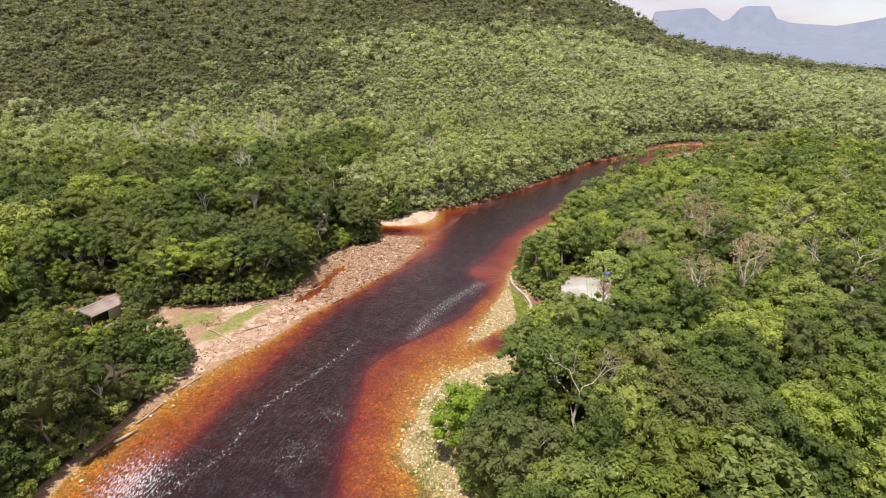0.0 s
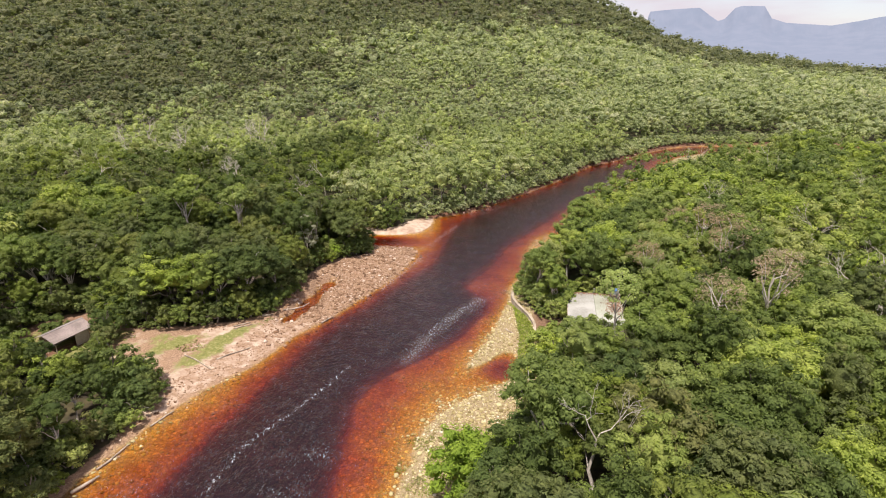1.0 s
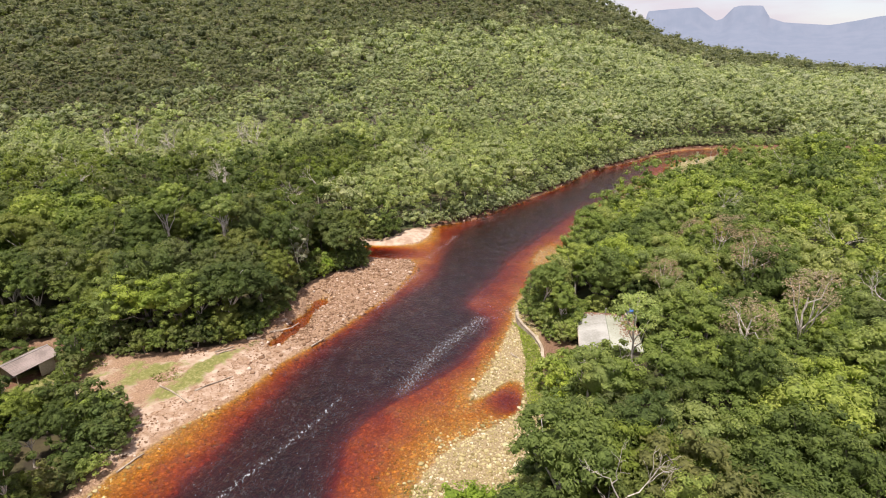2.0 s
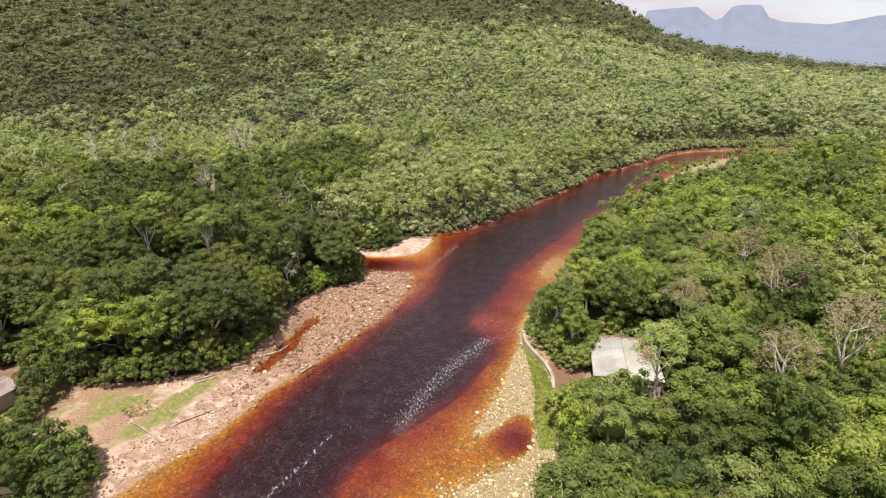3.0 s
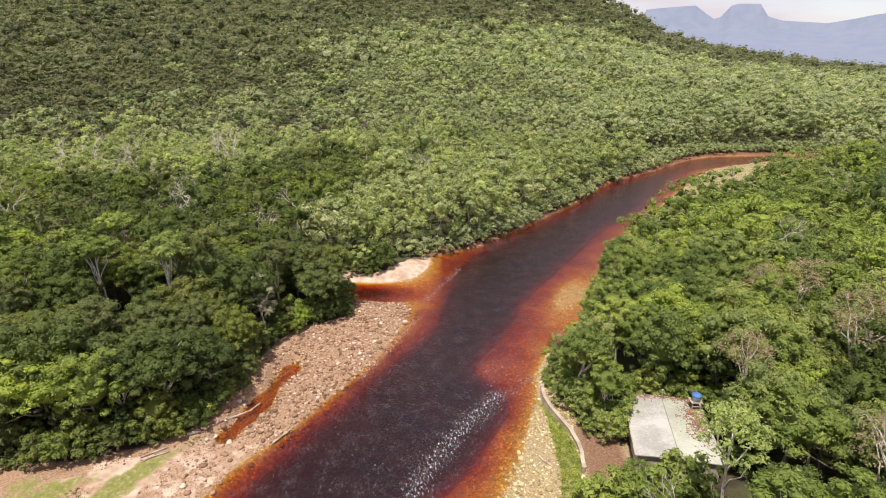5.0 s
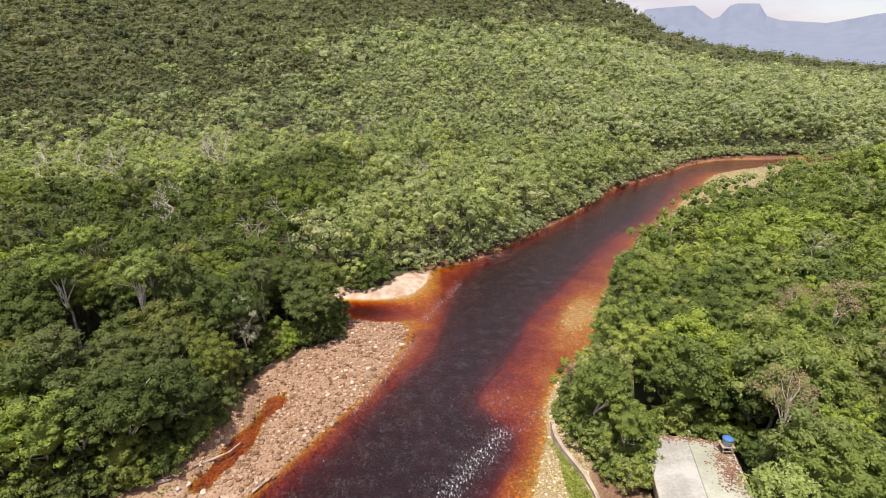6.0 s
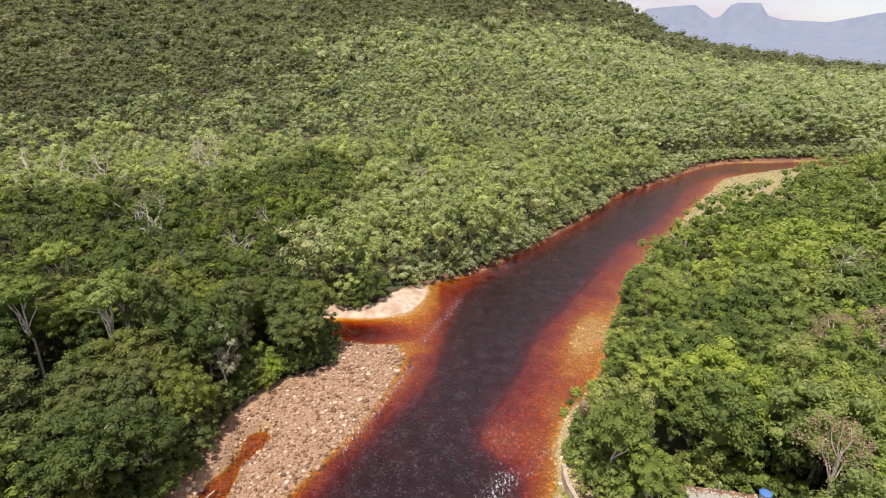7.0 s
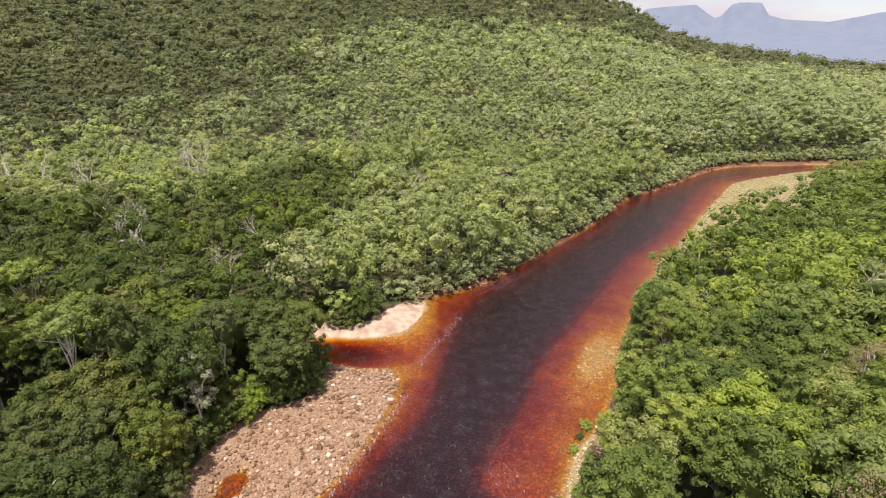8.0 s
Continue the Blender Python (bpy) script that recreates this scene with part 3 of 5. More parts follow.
def leaf_cards(rng, centres, normals, size, slim=0.62, wild=0.5):
    """Folded leaf sprays at the centres, facing more or less along the normals: four corners each."""
    n = len(centres)
    nn = normals + wild * rand_unit(rng, n)
    nn /= np.linalg.norm(nn, axis=1)[:, None]
    a = np.cross(nn, rand_unit(rng, n))
    a /= np.linalg.norm(a, axis=1)[:, None] + 1e-9
    b = np.cross(nn, a)
    s = (size * rng.uniform(0.6, 1.45, n))[:, None]
    droop = nn * s * 0.16
    V = np.stack([centres - a * s * 0.5, centres + b * s * 0.5 * slim - droop, centres + a * s * 0.5, centres - b * s * 0.5 * slim - droop], 1).reshape(-1, 3)
    return V, np.arange(4 * n).reshape(n, 4)


def ico(sub):
    bm = bmesh.new()
    bmesh.ops.create_icosphere(bm, subdivisions=sub, radius=1.0)
    V = np.array([tuple(v.co) for v in bm.verts])
    F = np.array([[v.index for v in f.verts] for f in bm.faces])
    bm.free()
    return V, F


ICO_ROUGH, ICO_FINE = ico(1), ico(2)


def halves(F):
    """Four-cornered faces as pairs of triangles."""
    return np.stack([F[:, [0, 1, 2]], F[:, [0, 2, 3]]], 1).reshape(-1, 3)


def crown_cards(rng, radius, tall, lobes, per, size, low=-0.35, lobe=(0.24, 0.42), cores=True, reach=(0.62, 0.95), heart=0.60, single=False, core=0.70):
    """A crown of leafy lobes round an uneven dome; its middle is at the origin. Each lobe has a dense core of foliage."""
    k = np.arange(lobes) + 0.5
    up = 1 - (1 - low) * k / lobes
    turn = k * 2.39996 + rng.uniform(0, 6.28)
    flat = np.sqrt(np.clip(1 - up * up, 0, 1))
    way = np.stack([flat * np.cos(turn), flat * np.sin(turn), up], 1) + rng.normal(0, 0.10, (lobes, 3))
    swell = 1 + 0.16 * np.sin(2 * turn + rng.uniform(0, 6)) * flat
    ctr = way * (rng.uniform(*reach, lobes) * swell)[:, None] * np.array([radius, radius, tall])
    lr = radius * rng.uniform(*lobe, lobes)
    mid = 0.5 * (lobe[0] + lobe[1]) * radius
    C, N, parts = [], [], []
    for c, r in zip(ctr, lr):
        n = max(2, int(per * (r / mid) ** 2 + rng.uniform(0, 1)))
        w = rand_unit(rng, n)
        w[:, 2] = np.where(w[:, 2] < -0.3, -w[:, 2], w[:, 2])
        C.append(c + w * r * np.array([1, 1, 0.8]) * rng.uniform(0.8, 1.12, n)[:, None])
        N.append(w + np.array([0, 0, 0.45]))
        if cores:
            v, f = ICO_ROUGH
            parts.append((v * (1 + rng.normal(0, 0.26 if single else 0.16, (len(v), 1))) * r * np.array([core, core, core * 0.77]) + c, f))
    if heart:
        v, f = ICO_ROUGH if cores or per < 4 else ICO_FINE
        parts.append((v * (1 + rng.normal(0, 0.10 if cores else 0.24, (len(v), 1))) * np.array([radius, radius, tall]) * heart, f))
    V, F = leaf_cards(rng, np.vstack(C), np.vstack(N), size, 0.85 if single else 0.62, wild=0.34 if single else 0.42)
    parts.append((V, F[:, :3] if single else halves(F)))
    return join_arrays(parts), ctr, lr


def tube(points, radii, sides=6):
    pts = [Vector(p) for p in points]
    V, F = [], []
    for k, (p, r) in enumerate(zip(pts, radii)):
        ahead = (pts[min(k + 1, len(pts) - 1)] - pts[max(k - 1, 0)]).normalized()
        a = ahead.orthogonal().normalized()
        b = ahead.cross(a)
        for s in range(sides):
            q = 2 * math.pi * s / sides
            V.append(p + (a * math.cos(q) + b * math.sin(q)) * r)
    for k in range(len(pts) - 1):
        for s in range(sides):
            F.append((k * sides + s, k * sides + (s + 1) % sides, (k + 1) * sides + (s + 1) % sides, (k + 1) * sides + s))
    return np.array([tuple(v) for v in V]), np.array(F)


def join_arrays(parts):
    V, F, at = [], [], 0
    for v, f in parts:
        V.append(v)
        F.append(f + at)
        at += len(v)
    return np.vstack(V), np.vstack(F)


def bent(rng, a, b, n, wander):
    a, b = np.array(a, float), np.array(b, float)
    pts = [a + (b - a) * s + rng.normal(0, wander, 3) * math.sin(math.pi * s) for s in np.linspace(0, 1, n)]
    return [tuple(p) for p in pts]


def trunk_arrays(rng, top, ctr, r0, limbs):
    """A tapered, slightly bent trunk with limbs that reach into the crown."""
    main = bent(rng, (0, 0, -0.4), (rng.uniform(-0.4, 0.4), rng.uniform(-0.4, 0.4), top), 7, 0.16)
    parts = [tube(main, [r0 * (1.35 if k == 0 else 1 - 0.11 * k) for k in range(7)], 6)]
    pick = rng.choice(len(ctr), min(limbs, len(ctr)), replace=False)
    for k in pick:
        start = main[rng.integers(3, 6)]
        parts.append(tube(bent(rng, start, tuple(ctr[k]), 5, 0.22), [r0 * q for q in (0.5, 0.4, 0.3, 0.2, 0.1)], 4))
    return join_arrays(parts)


def make_tree(seed, trunk_h, radius, tall, lobes, per, size, leaf, bark, label, low=-0.35, name="tree", lobe=(0.24, 0.42), airy=False, core=0.66, heart=0.56):
    """A tree thing: an Empty at its foot with a trunk and a crown."""
    rng = np.random.default_rng(seed)
    (V, F), ctr, _ = crown_cards(rng, radius, tall, lobes, per * 2.4, size * 0.72, low, lobe, cores=not airy, heart=0.0 if airy else heart, core=core, single=True)
    lift = np.array([0, 0, trunk_h + tall * 0.45])
    root = new(name)
    tv, tf = trunk_arrays(rng, trunk_h + tall * 0.5, ctr + lift, 0.10 + radius * 0.035, 7)
    trunk = new("trunk", mesh_from("trunk", tv, tf, [bark], smooth_faces=True))
    crown = new("crown", mesh_from("crown", V + lift, F, [leaf], smooth_faces=True))
    trunk.parent = crown.parent = root
    return tagged(root, label, "tree", "riverside trees")


def place(proto, x, y, size=1.0, turn=0.0, sink=0.0, lean=0.0, stretch=1.0):
    m = pose(x, y, height(x, y) - sink, lean, 0, turn) @ Matrix.Diagonal((size, size, size * stretch, 1))
    return copy_thing(proto, m)


def hide_proto(ob):
    """Takes a pattern out of the scene once its copies stand."""
    for o in (*ob.children_recursive, ob):
        bpy.data.objects.remove(o)


def tree_kinds(leaf, tone):
    return [
        make_tree(1, 4.4, 3.5, 4.0, 50, 24, 0.42, leaf, BARK, f"broadleaf forest tree with a rounded lumpy {tone} crown", low=-0.5, lobe=(0.15, 0.27)),
        make_tree(2, 5.2, 3.1, 4.8, 46, 25, 0.42, leaf, BARK, f"tall broadleaf forest tree with a dense {tone} crown", low=-0.6, lobe=(0.16, 0.29)),
        make_tree(3, 5.0, 4.4, 3.2, 58, 23, 0.43, leaf, BARK, f"spreading broadleaf tree with a wide {tone} crown", low=-0.25, lobe=(0.13, 0.24)),
        make_tree(4, 6.2, 2.7, 3.4, 28, 26, 0.40, leaf, BARK_PALE, f"slender forest tree with pale trunk and airy {tone} crown", low=-0.3, lobe=(0.15, 0.26)),
        make_tree(5, 4.4, 3.5, 3.8, 70, 18, 0.36, leaf, BARK, f"fine-leaved forest tree with a clumpy {tone} crown", low=-0.5, lobe=(0.11, 0.21)),
        make_tree(6, 7.0, 3.8, 2.7, 48, 23, 0.43, leaf, BARK_PALE, f"tall forest tree with a flat {tone} crown", low=-0.1, lobe=(0.14, 0.25)),
        make_tree(7, 5.6, 4.0, 3.6, 36, 32, 0.50, leaf, BARK, f"large-leaved forest tree with a heavy {tone} crown", low=-0.4, lobe=(0.2, 0.32)),
    ]


TREES = tree_kinds(LEAF, "green")
DEEP_SHADED_TREES = tree_kinds(LEAF_DEEP_SHADED, "deep, shade-darkened green")


def tree_spots(seed, x0, x1, y0, y1, gap, margin):
    """Uneven spots in the woods, at least margin metres from their edge."""
    rng = np.random.default_rng(seed)
    X, Y = np.meshgrid(np.arange(x0, x1, gap), np.arange(y0, y1, gap * 0.9))
    X = X + (np.arange(X.shape[0]) % 2)[:, None] * gap * 0.5
    P = np.stack([X.ravel(), Y.ravel()], 1) + rng.uniform(-0.36, 0.36, (X.size, 2)) * gap
    ok = np.zeros(len(P), bool)
    for ring in (WOODS_W, WOODS_E):
        ok |= inside(P, ring) & (line_distance(P, ring) > margin)
    return P[ok]


def free_of_house(P, pad=1.0):
    hx, hy, turn = HOUSE
    c, s = math.cos(radians(-turn)), math.sin(radians(-turn))
    q = P - np.array([hx, hy])
    u, v = q[:, 0] * c - q[:, 1] * s, q[:, 0] * s + q[:, 1] * c
    return ~((np.abs(u) < 4.4 + pad) & (np.abs(v) < 5.6 + pad))


# trees that stand nearest to the camera's way are things of their own
SPECIAL = np.array([(3.4, 50.5), (24.4, 75.6), (20.8, 74.5), (38, 75), (33.5, 88), (14, 49), (-26.8, 113), (-40.6, 114.2), (-42.3, 120.3), (-52, 116), (16.6, 105.4), (15.4, 103), (-24.5, 117)], float)
DEAD_STAND = np.array([(-113, 205.5), (-109, 203), (-104, 205), (-91, 193.4), (-86.7, 196.3), (-78.5, 226), (-75.5, 229), (-72, 224), (-66.2, 217), (-62.8, 217), (-69, 220), (-62.9, 169), (-58.2, 160.8), (59.2, 90.8), (70.3, 86.8), (72.4, 88.0), (64, 84.4), (76.8, 114.2)], float)
BROWN_STAND = np.array([(47.3, 91.7), (46.3, 76.9), (51.2, 108.4), (45.9, 108.5)], float)
NEAR_E = (12, 62, 34, 132)
NEAR_W = (-72, -16, 38, 134)
rng = np.random.default_rng(11)
spots = []
for x0, x1, y0, y1 in (NEAR_E, NEAR_W):
    spots.append(tree_spots(21, x0 - 10, x1, y0, y1, 4.7, 1.0))
spots = np.vstack(spots)
spots = spots[free_of_house(spots, 1.6)]
for gx, gy, gr in ((-49.5, 111.5, 4.6), (-42.5, 117.0, 4.8), (-47, 104, 2.5)):
    spots = spots[np.hypot(spots[:, 0] - gx, spots[:, 1] - gy) > gr]
LONE = np.vstack([SPECIAL, DEAD_STAND, BROWN_STAND])


def clear_of(P, pad):
    return np.array([np.min(np.hypot(*(LONE - p).T)) > pad for p in P])


spots = spots[clear_of(spots, 2.6)]
open_bank = (spots[:, 0] > 0) & (spots[:, 1] > 101) & (line_distance(spots, WOODS_E) < 3.4)
open_bar = (spots[:, 0] > 0) & (spots[:, 1] > 57) & (spots[:, 1] < 86) & (line_distance(spots, WOODS_E) < 3.6)
spots = spots[~open_bank & ~open_bar]


def in_view(P, extra=6.0):
    """Spots that lie in the wedge of country that the walk looks over."""
    half = math.tan(radians(41))
    return np.abs(P[:, 0]) < (P[:, 1] - 4) * half + extra


spots = spots[in_view(spots, 14.0)]
order = np.argsort(np.min([np.hypot(spots[:, 0] - a, spots[:, 1] - b) for a, b in ((6, 34), (4, 60), (8, 82), (-14, 95))], 0))
near_spots = spots[order[:300]]
late_spots = spots[order[300:]]
for x, y in near_spots:
    low_growth = 15 < x < 33 and 71 < y < 84 and rng.uniform(0.55, 0.66) or 1.0     # younger growth before the house
    if x < -38 and 58 < y < 74:
        low_growth = 0.85 if y < 62 else 0.48 if x < -46 else 0.68                                                             # low grove before the clearing
    # the west and near southeast mostly get the shade-darkened leaf colour
    kinds = DEEP_SHADED_TREES if rng.uniform() < (0.93 if x < 0 else 0.6 if y < 66 else 0.12) else TREES
    place(kinds[rng.integers(len(kinds))], x, y, low_growth * rng.uniform(0.82, 1.22), rng.uniform(0, 360), stretch=rng.uniform(0.9, 1.15))


# ---- the woods further off: one mass ----
def tree_blob(seed, radius, tall, trunk_h, lobes, per, size, low, trunk=True):
    rng = np.random.default_rng(seed)
    (V, F), _, _ = crown_cards(rng, radius, tall, lobes, per, size, low, (0.22, 0.36), cores=trunk, heart=0.34 if trunk else 0.44, single=True, core=0.52)
    lift = trunk_h + tall * 0.45
    if not trunk:
        return V + np.array([0, 0, lift]), F, np.zeros((0, 3)), np.zeros((0, 3), int)
    tv, tf = tube([(0, 0, -0.5), (0.1, 0, trunk_h * 0.6), (0, 0.15, lift)], [0.15, 0.12, 0.07], 3)
    return V + np.array([0, 0, lift]), F, tv, halves(tf)


def sparse_tree(seed, radius, tall, trunk_h, lobes, per, size, cores):
    """A far tree: leafy lobes with no trunk, which stays hidden in the mass of the woods."""
    rng = np.random.default_rng(seed)
    (V, F), _, _ = crown_cards(rng, radius, tall, lobes, per, size, -0.35, (0.24, 0.40), cores=cores, heart=0.0, single=True, core=0.62)
    if not cores:
        v, f = ICO_ROUGH
        heart = v * (1 + rng.normal(0, 0.15, (len(v), 1))) * np.array([radius, radius, tall]) * 0.62
        V, F = join_arrays([(V, F), (heart, f)])
    return V + np.array([0, 0, trunk_h + tall * 0.45]), F, np.zeros((0, 3)), np.zeros((0, 3), int)


def scatter(name, protos, P, seed, label, sizes=(0.8, 1.25), leaf=None):
    rng = np.random.default_rng(seed)
    z, _ = land(P)
    VV, FF, II, TT = [], [], [], []
    at = 0
    which = rng.integers(len(protos), size=len(P))
    for k, (V, F, tv, tf) in enumerate(protos):
        idx = np.nonzero(which == k)[0]
        n = len(idx)
        if n == 0:
            continue
        B = np.vstack([V, tv])
        BF = np.vstack([F, tf + len(V)])
        mi = np.concatenate([np.zeros(len(F), int), np.ones(len(tf), int)])
        q = rng.uniform(0, 6.283, n)
        s = sizes[0] + (sizes[1] - sizes[0]) * rng.uniform(0, 1, n) ** 1.35
        sz = s * rng.uniform(0.85, 1.2, n)
        c, sn = np.cos(q) * s, np.sin(q) * s
        X = c[:, None] * B[None, :, 0] - sn[:, None] * B[None, :, 1] + P[idx, 0][:, None]
        Y = sn[:, None] * B[None, :, 0] + c[:, None] * B[None, :, 1] + P[idx, 1][:, None]
        Z = sz[:, None] * B[None, :, 2] + z[idx][:, None]
        VV.append(np.stack([X, Y, Z], 2).reshape(-1, 3))
        FF.append((BF[None] + (np.arange(n) * len(B))[:, None, None]).reshape(-1, BF.shape[1]) + at)
        II.append(np.tile(mi, n))
        tint = np.clip(rng.uniform(0, 1, n) * 0.85 + 0.15 * (0.5 + 0.5 * lumps(P[idx], 60.0)) + 0.12 * lumps(P[idx], 25.0, 5.0), 0, 1)
        TT.append(np.repeat(tint, len(B)))
        at += n * len(B)
    me = mesh_from(name, np.vstack(VV), np.vstack(FF), [leaf or LEAF_HAZED, BARK], {"tint": np.concatenate(TT)}, np.concatenate(II))
    return tagged(new(name, me), label, "forest", kind="stuff")


MID = [tree_blob(50 + k, 2.9 + 0.32 * k, 3.9 + 0.3 * (k % 2), 2.6 + 0.7 * k, (10, 12, 14, 11, 13)[k], 38, 0.54, -0.6) for k in range(5)]
LOW = [sparse_tree(60 + k, 3.1 + 0.25 * k, 3.6 + 0.2 * (k % 3), 2.4 + 0.75 * k, 8, 13, 0.92, True) for k in range(7)]
FAINT = [sparse_tree(70 + k, 3.1 + 0.26 * k, 3.4 + 0.2 * (k % 3), 2.4 + 0.8 * k, 7, 6.5, 1.4, False) for k in range(7)]
LATE = [tree_blob(90 + k, 3.2 + 0.3 * k, 3.6, 4.4 + 0.6 * k, 26, 34, 0.66, -0.4) for k in range(3)]
THICKET = [tree_blob(80 + k, 1.8 + 0.3 * k, 1.7, 0.2 + 0.3 * k, 7, 16, 0.6, -0.3) for k in range(3)]

wide = tree_spots(31, -260, 300, 34, 330, 5.4, 0.4)
wide = wide[in_view(wide, 18.0)]
boxes_in = np.zeros(len(wide), bool)
for x0, x1, y0, y1 in ((2, 62, 20, 132), (-82, -16, 30, 134)):
    boxes_in |= (wide[:, 0] > x0) & (wide[:, 0] < x1) & (wide[:, 1] > y0) & (wide[:, 1] < y1)
wide = wide[~boxes_in]
wide = wide[clear_of(wide, 2.8)]
r_wide = np.hypot(wide[:, 0], wide[:, 1])
# this stretch takes leaves with cloud shade put into their colour
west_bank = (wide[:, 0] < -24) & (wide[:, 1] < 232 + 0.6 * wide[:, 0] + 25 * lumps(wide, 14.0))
scatter("woods_west", MID, wide[west_bank], 76, "deep, shade-darkened green broadleaf woods behind the gravel bar", (0.65, 1.42), leaf=LEAF_WEST_SHADED)
east_side = inside(wide, WOODS_E)
scatter("woods_east", MID, wide[(r_wide < 265) & east_side & (line_distance(wide, WOODS_E) > 3.0)], 79, "rich green broadleaf woods beyond the house", (0.65, 1.42), leaf=LEAF_FLANK)
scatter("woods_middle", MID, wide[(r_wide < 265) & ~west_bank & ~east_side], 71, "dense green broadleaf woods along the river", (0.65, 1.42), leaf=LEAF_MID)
scatter("woods_flank", LATE, late_spots, 75, "thick green forest beside the river", leaf=LEAF_FLANK)

far = tree_spots(33, -1000, 1100, 120, 1350, 7.3, 3.0)
far = far[in_view(far, 20.0)]
r_far = np.hypot(far[:, 0], far[:, 1])
az_far = np.degrees(np.arctan2(far[:, 0], far[:, 1]))
far = far[(r_far > 265) & (r_far < 1130) & ((r_far < 720) | (np.arange(len(far)) % 3 > 0))]
r_far = np.hypot(far[:, 0], far[:, 1])
# outline of the cloud shadow that is painted onto the trees
CLOUD_SHADE_RING = np.array([(-150, 205), (-130, 260), (-88, 340), (-95, 480), (-50, 610), (80, 690), (230, 730), (420, 660), (900, 720), (1400, 1400), (-1400, 1400), (-1400, 205)], float)
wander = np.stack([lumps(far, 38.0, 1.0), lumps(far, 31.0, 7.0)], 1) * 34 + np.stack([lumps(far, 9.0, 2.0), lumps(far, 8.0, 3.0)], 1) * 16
wander += np.random.default_rng(35).normal(0, 42, far.shape)      # shade-coloured and lighter trees mix along the border
cloud_shaded = inside(far + wander, CLOUD_SHADE_RING)
beyond = tree_spots(36, 60, 340, 268, 400, 6.6, 2.2)
beyond = beyond[in_view(beyond, 10.0) & (np.hypot(beyond[:, 0], beyond[:, 1]) > 262)]
scatter("woods_bend", LOW, beyond, 84, "light green forest, paled for haze, behind the bend of the river", (0.7, 1.4))
scatter("woods_plain", LOW, far[(r_far < 470) & ~cloud_shaded], 78, "unbroken green forest over the plain, paled for haze", (0.7, 1.5))
scatter("woods_far", FAINT, far[(r_far >= 470) & ~cloud_shaded], 72, "unbroken forest over the far plain, light green paled for haze", (0.75, 1.55))
scatter("woods_slope", LOW, far[(r_far < 470) & cloud_shaded], 82, "forest at the foot of the hill, coloured dark for cloud shadow", (0.7, 1.5), leaf=LEAF_CLOUD_SHADE)
scatter("woods_hill", FAINT, far[(r_far >= 470) & cloud_shaded], 83, "olive-green hillside forest, darkened in colour for cloud shadow", (0.75, 1.55), leaf=LEAF_CLOUD_SHADE)
back = tree_spots(34, -90, 90, -60, 40, 6.5, 2.0)
back = back[~in_view(back, 14.0) | (back[:, 1] < 34)]
scatter("woods_behind", LATE, back[(back[:, 1] > 8) & (np.abs(back[:, 0]) < 62)], 77, "green riverside forest beside the lower river", (0.8, 1.2), leaf=LEAF_FLANK)
back = back[(back[:, 1] <= 8) | (np.abs(back[:, 0]) >= 62)]
scatter("woods_downstream", LOW, back, 73, "green riverside forest further down the river", (0.8, 1.2))


# ---- upstream bank: thicket that hangs over the water ----
def along(line, step, y0, y1, out, seed, jitter=0.5):
    """Spots at even steps along a line, set off to its side by out metres."""
    rng = np.random.default_rng(seed)
    got, left = [], 0.0
    for a, b in zip(line[:-1], line[1:]):
        seg = np.hypot(*(b - a))
        n = np.array([-(b - a)[1], (b - a)[0]]) / max(seg, 1e-6)
        while left < seg:
            p = a + (b - a) * left / seg + n * out + rng.normal(0, jitter, 2)
            if y0 < p[1] < y1:
                got.append(p)
            left += step * rng.uniform(0.6, 1.4)
        left -= seg
    return np.array(got)


rim = np.vstack([along(WOODS_W[:220], 2.2, 152, 282, 0.3, 5), along(WOODS_E[:160], 2.0, 148, 178, -1.0, 6), along(WOODS_E[:160], 2.2, 148, 262, -4.0, 11), along(WOODS_W[:220], 1.9, 158, 282, -1.0, 12), along(WOODS_W[:220], 2.6, 152, 282, 2.4, 7), along(WOODS_W[:220], 3.0, 152, 285, 5.0, 9), along(WOODS_W[:220], 3.4, 230, 292, 8.5, 10)])
rim = rim[(rim[:, 0] < 240) & (land(rim)[1] > 0.35)]
rim = rim[inside(rim, WOODS_E) | (line_distance(rim, BANK_W) < line_distance(rim, BANK_E))]
scatter("bank_thicket", THICKET, rim, 74, "green thicket leaning over the river bank", (0.8, 1.5))

# ---- shrubs at the edge of the woods ----
def shrub_kinds(leaf, tone):
    kinds = [
        make_tree(101, 0.5, 1.6, 1.5, 30, 17, 0.34, leaf, BARK, f"leafy {tone} shrub at the edge of the woods", low=-0.45, name="shrub", lobe=(0.15, 0.28), core=0.58, heart=0.45),
        make_tree(102, 0.8, 1.9, 1.9, 34, 17, 0.34, leaf, BARK, f"tall {tone} shrub under the forest edge", low=-0.5, name="shrub", lobe=(0.14, 0.26), core=0.58, heart=0.45),
        make_tree(103, 0.3, 1.3, 1.1, 20, 17, 0.30, leaf, BARK, f"low rounded {tone} bush by the gravel bank", low=-0.3, name="shrub", lobe=(0.18, 0.32), core=0.58, heart=0.45),
    ]
    for ob in kinds:
        tagged(ob, category="shrub", group="shrubs along the banks")
    return kinds


GREEN_SHRUBS, DEEP_SHADED_SHRUBS = shrub_kinds(LEAF, "green"), shrub_kinds(LEAF_DEEP_SHADED, "deep, shade-darkened green")


def shrub(k, x, y, size):
    kinds = DEEP_SHADED_SHRUBS if x < -12 and rng.uniform() < 0.8 else GREEN_SHRUBS
    place(kinds[k], x, y, size, rng.uniform(0, 360), 0.1)


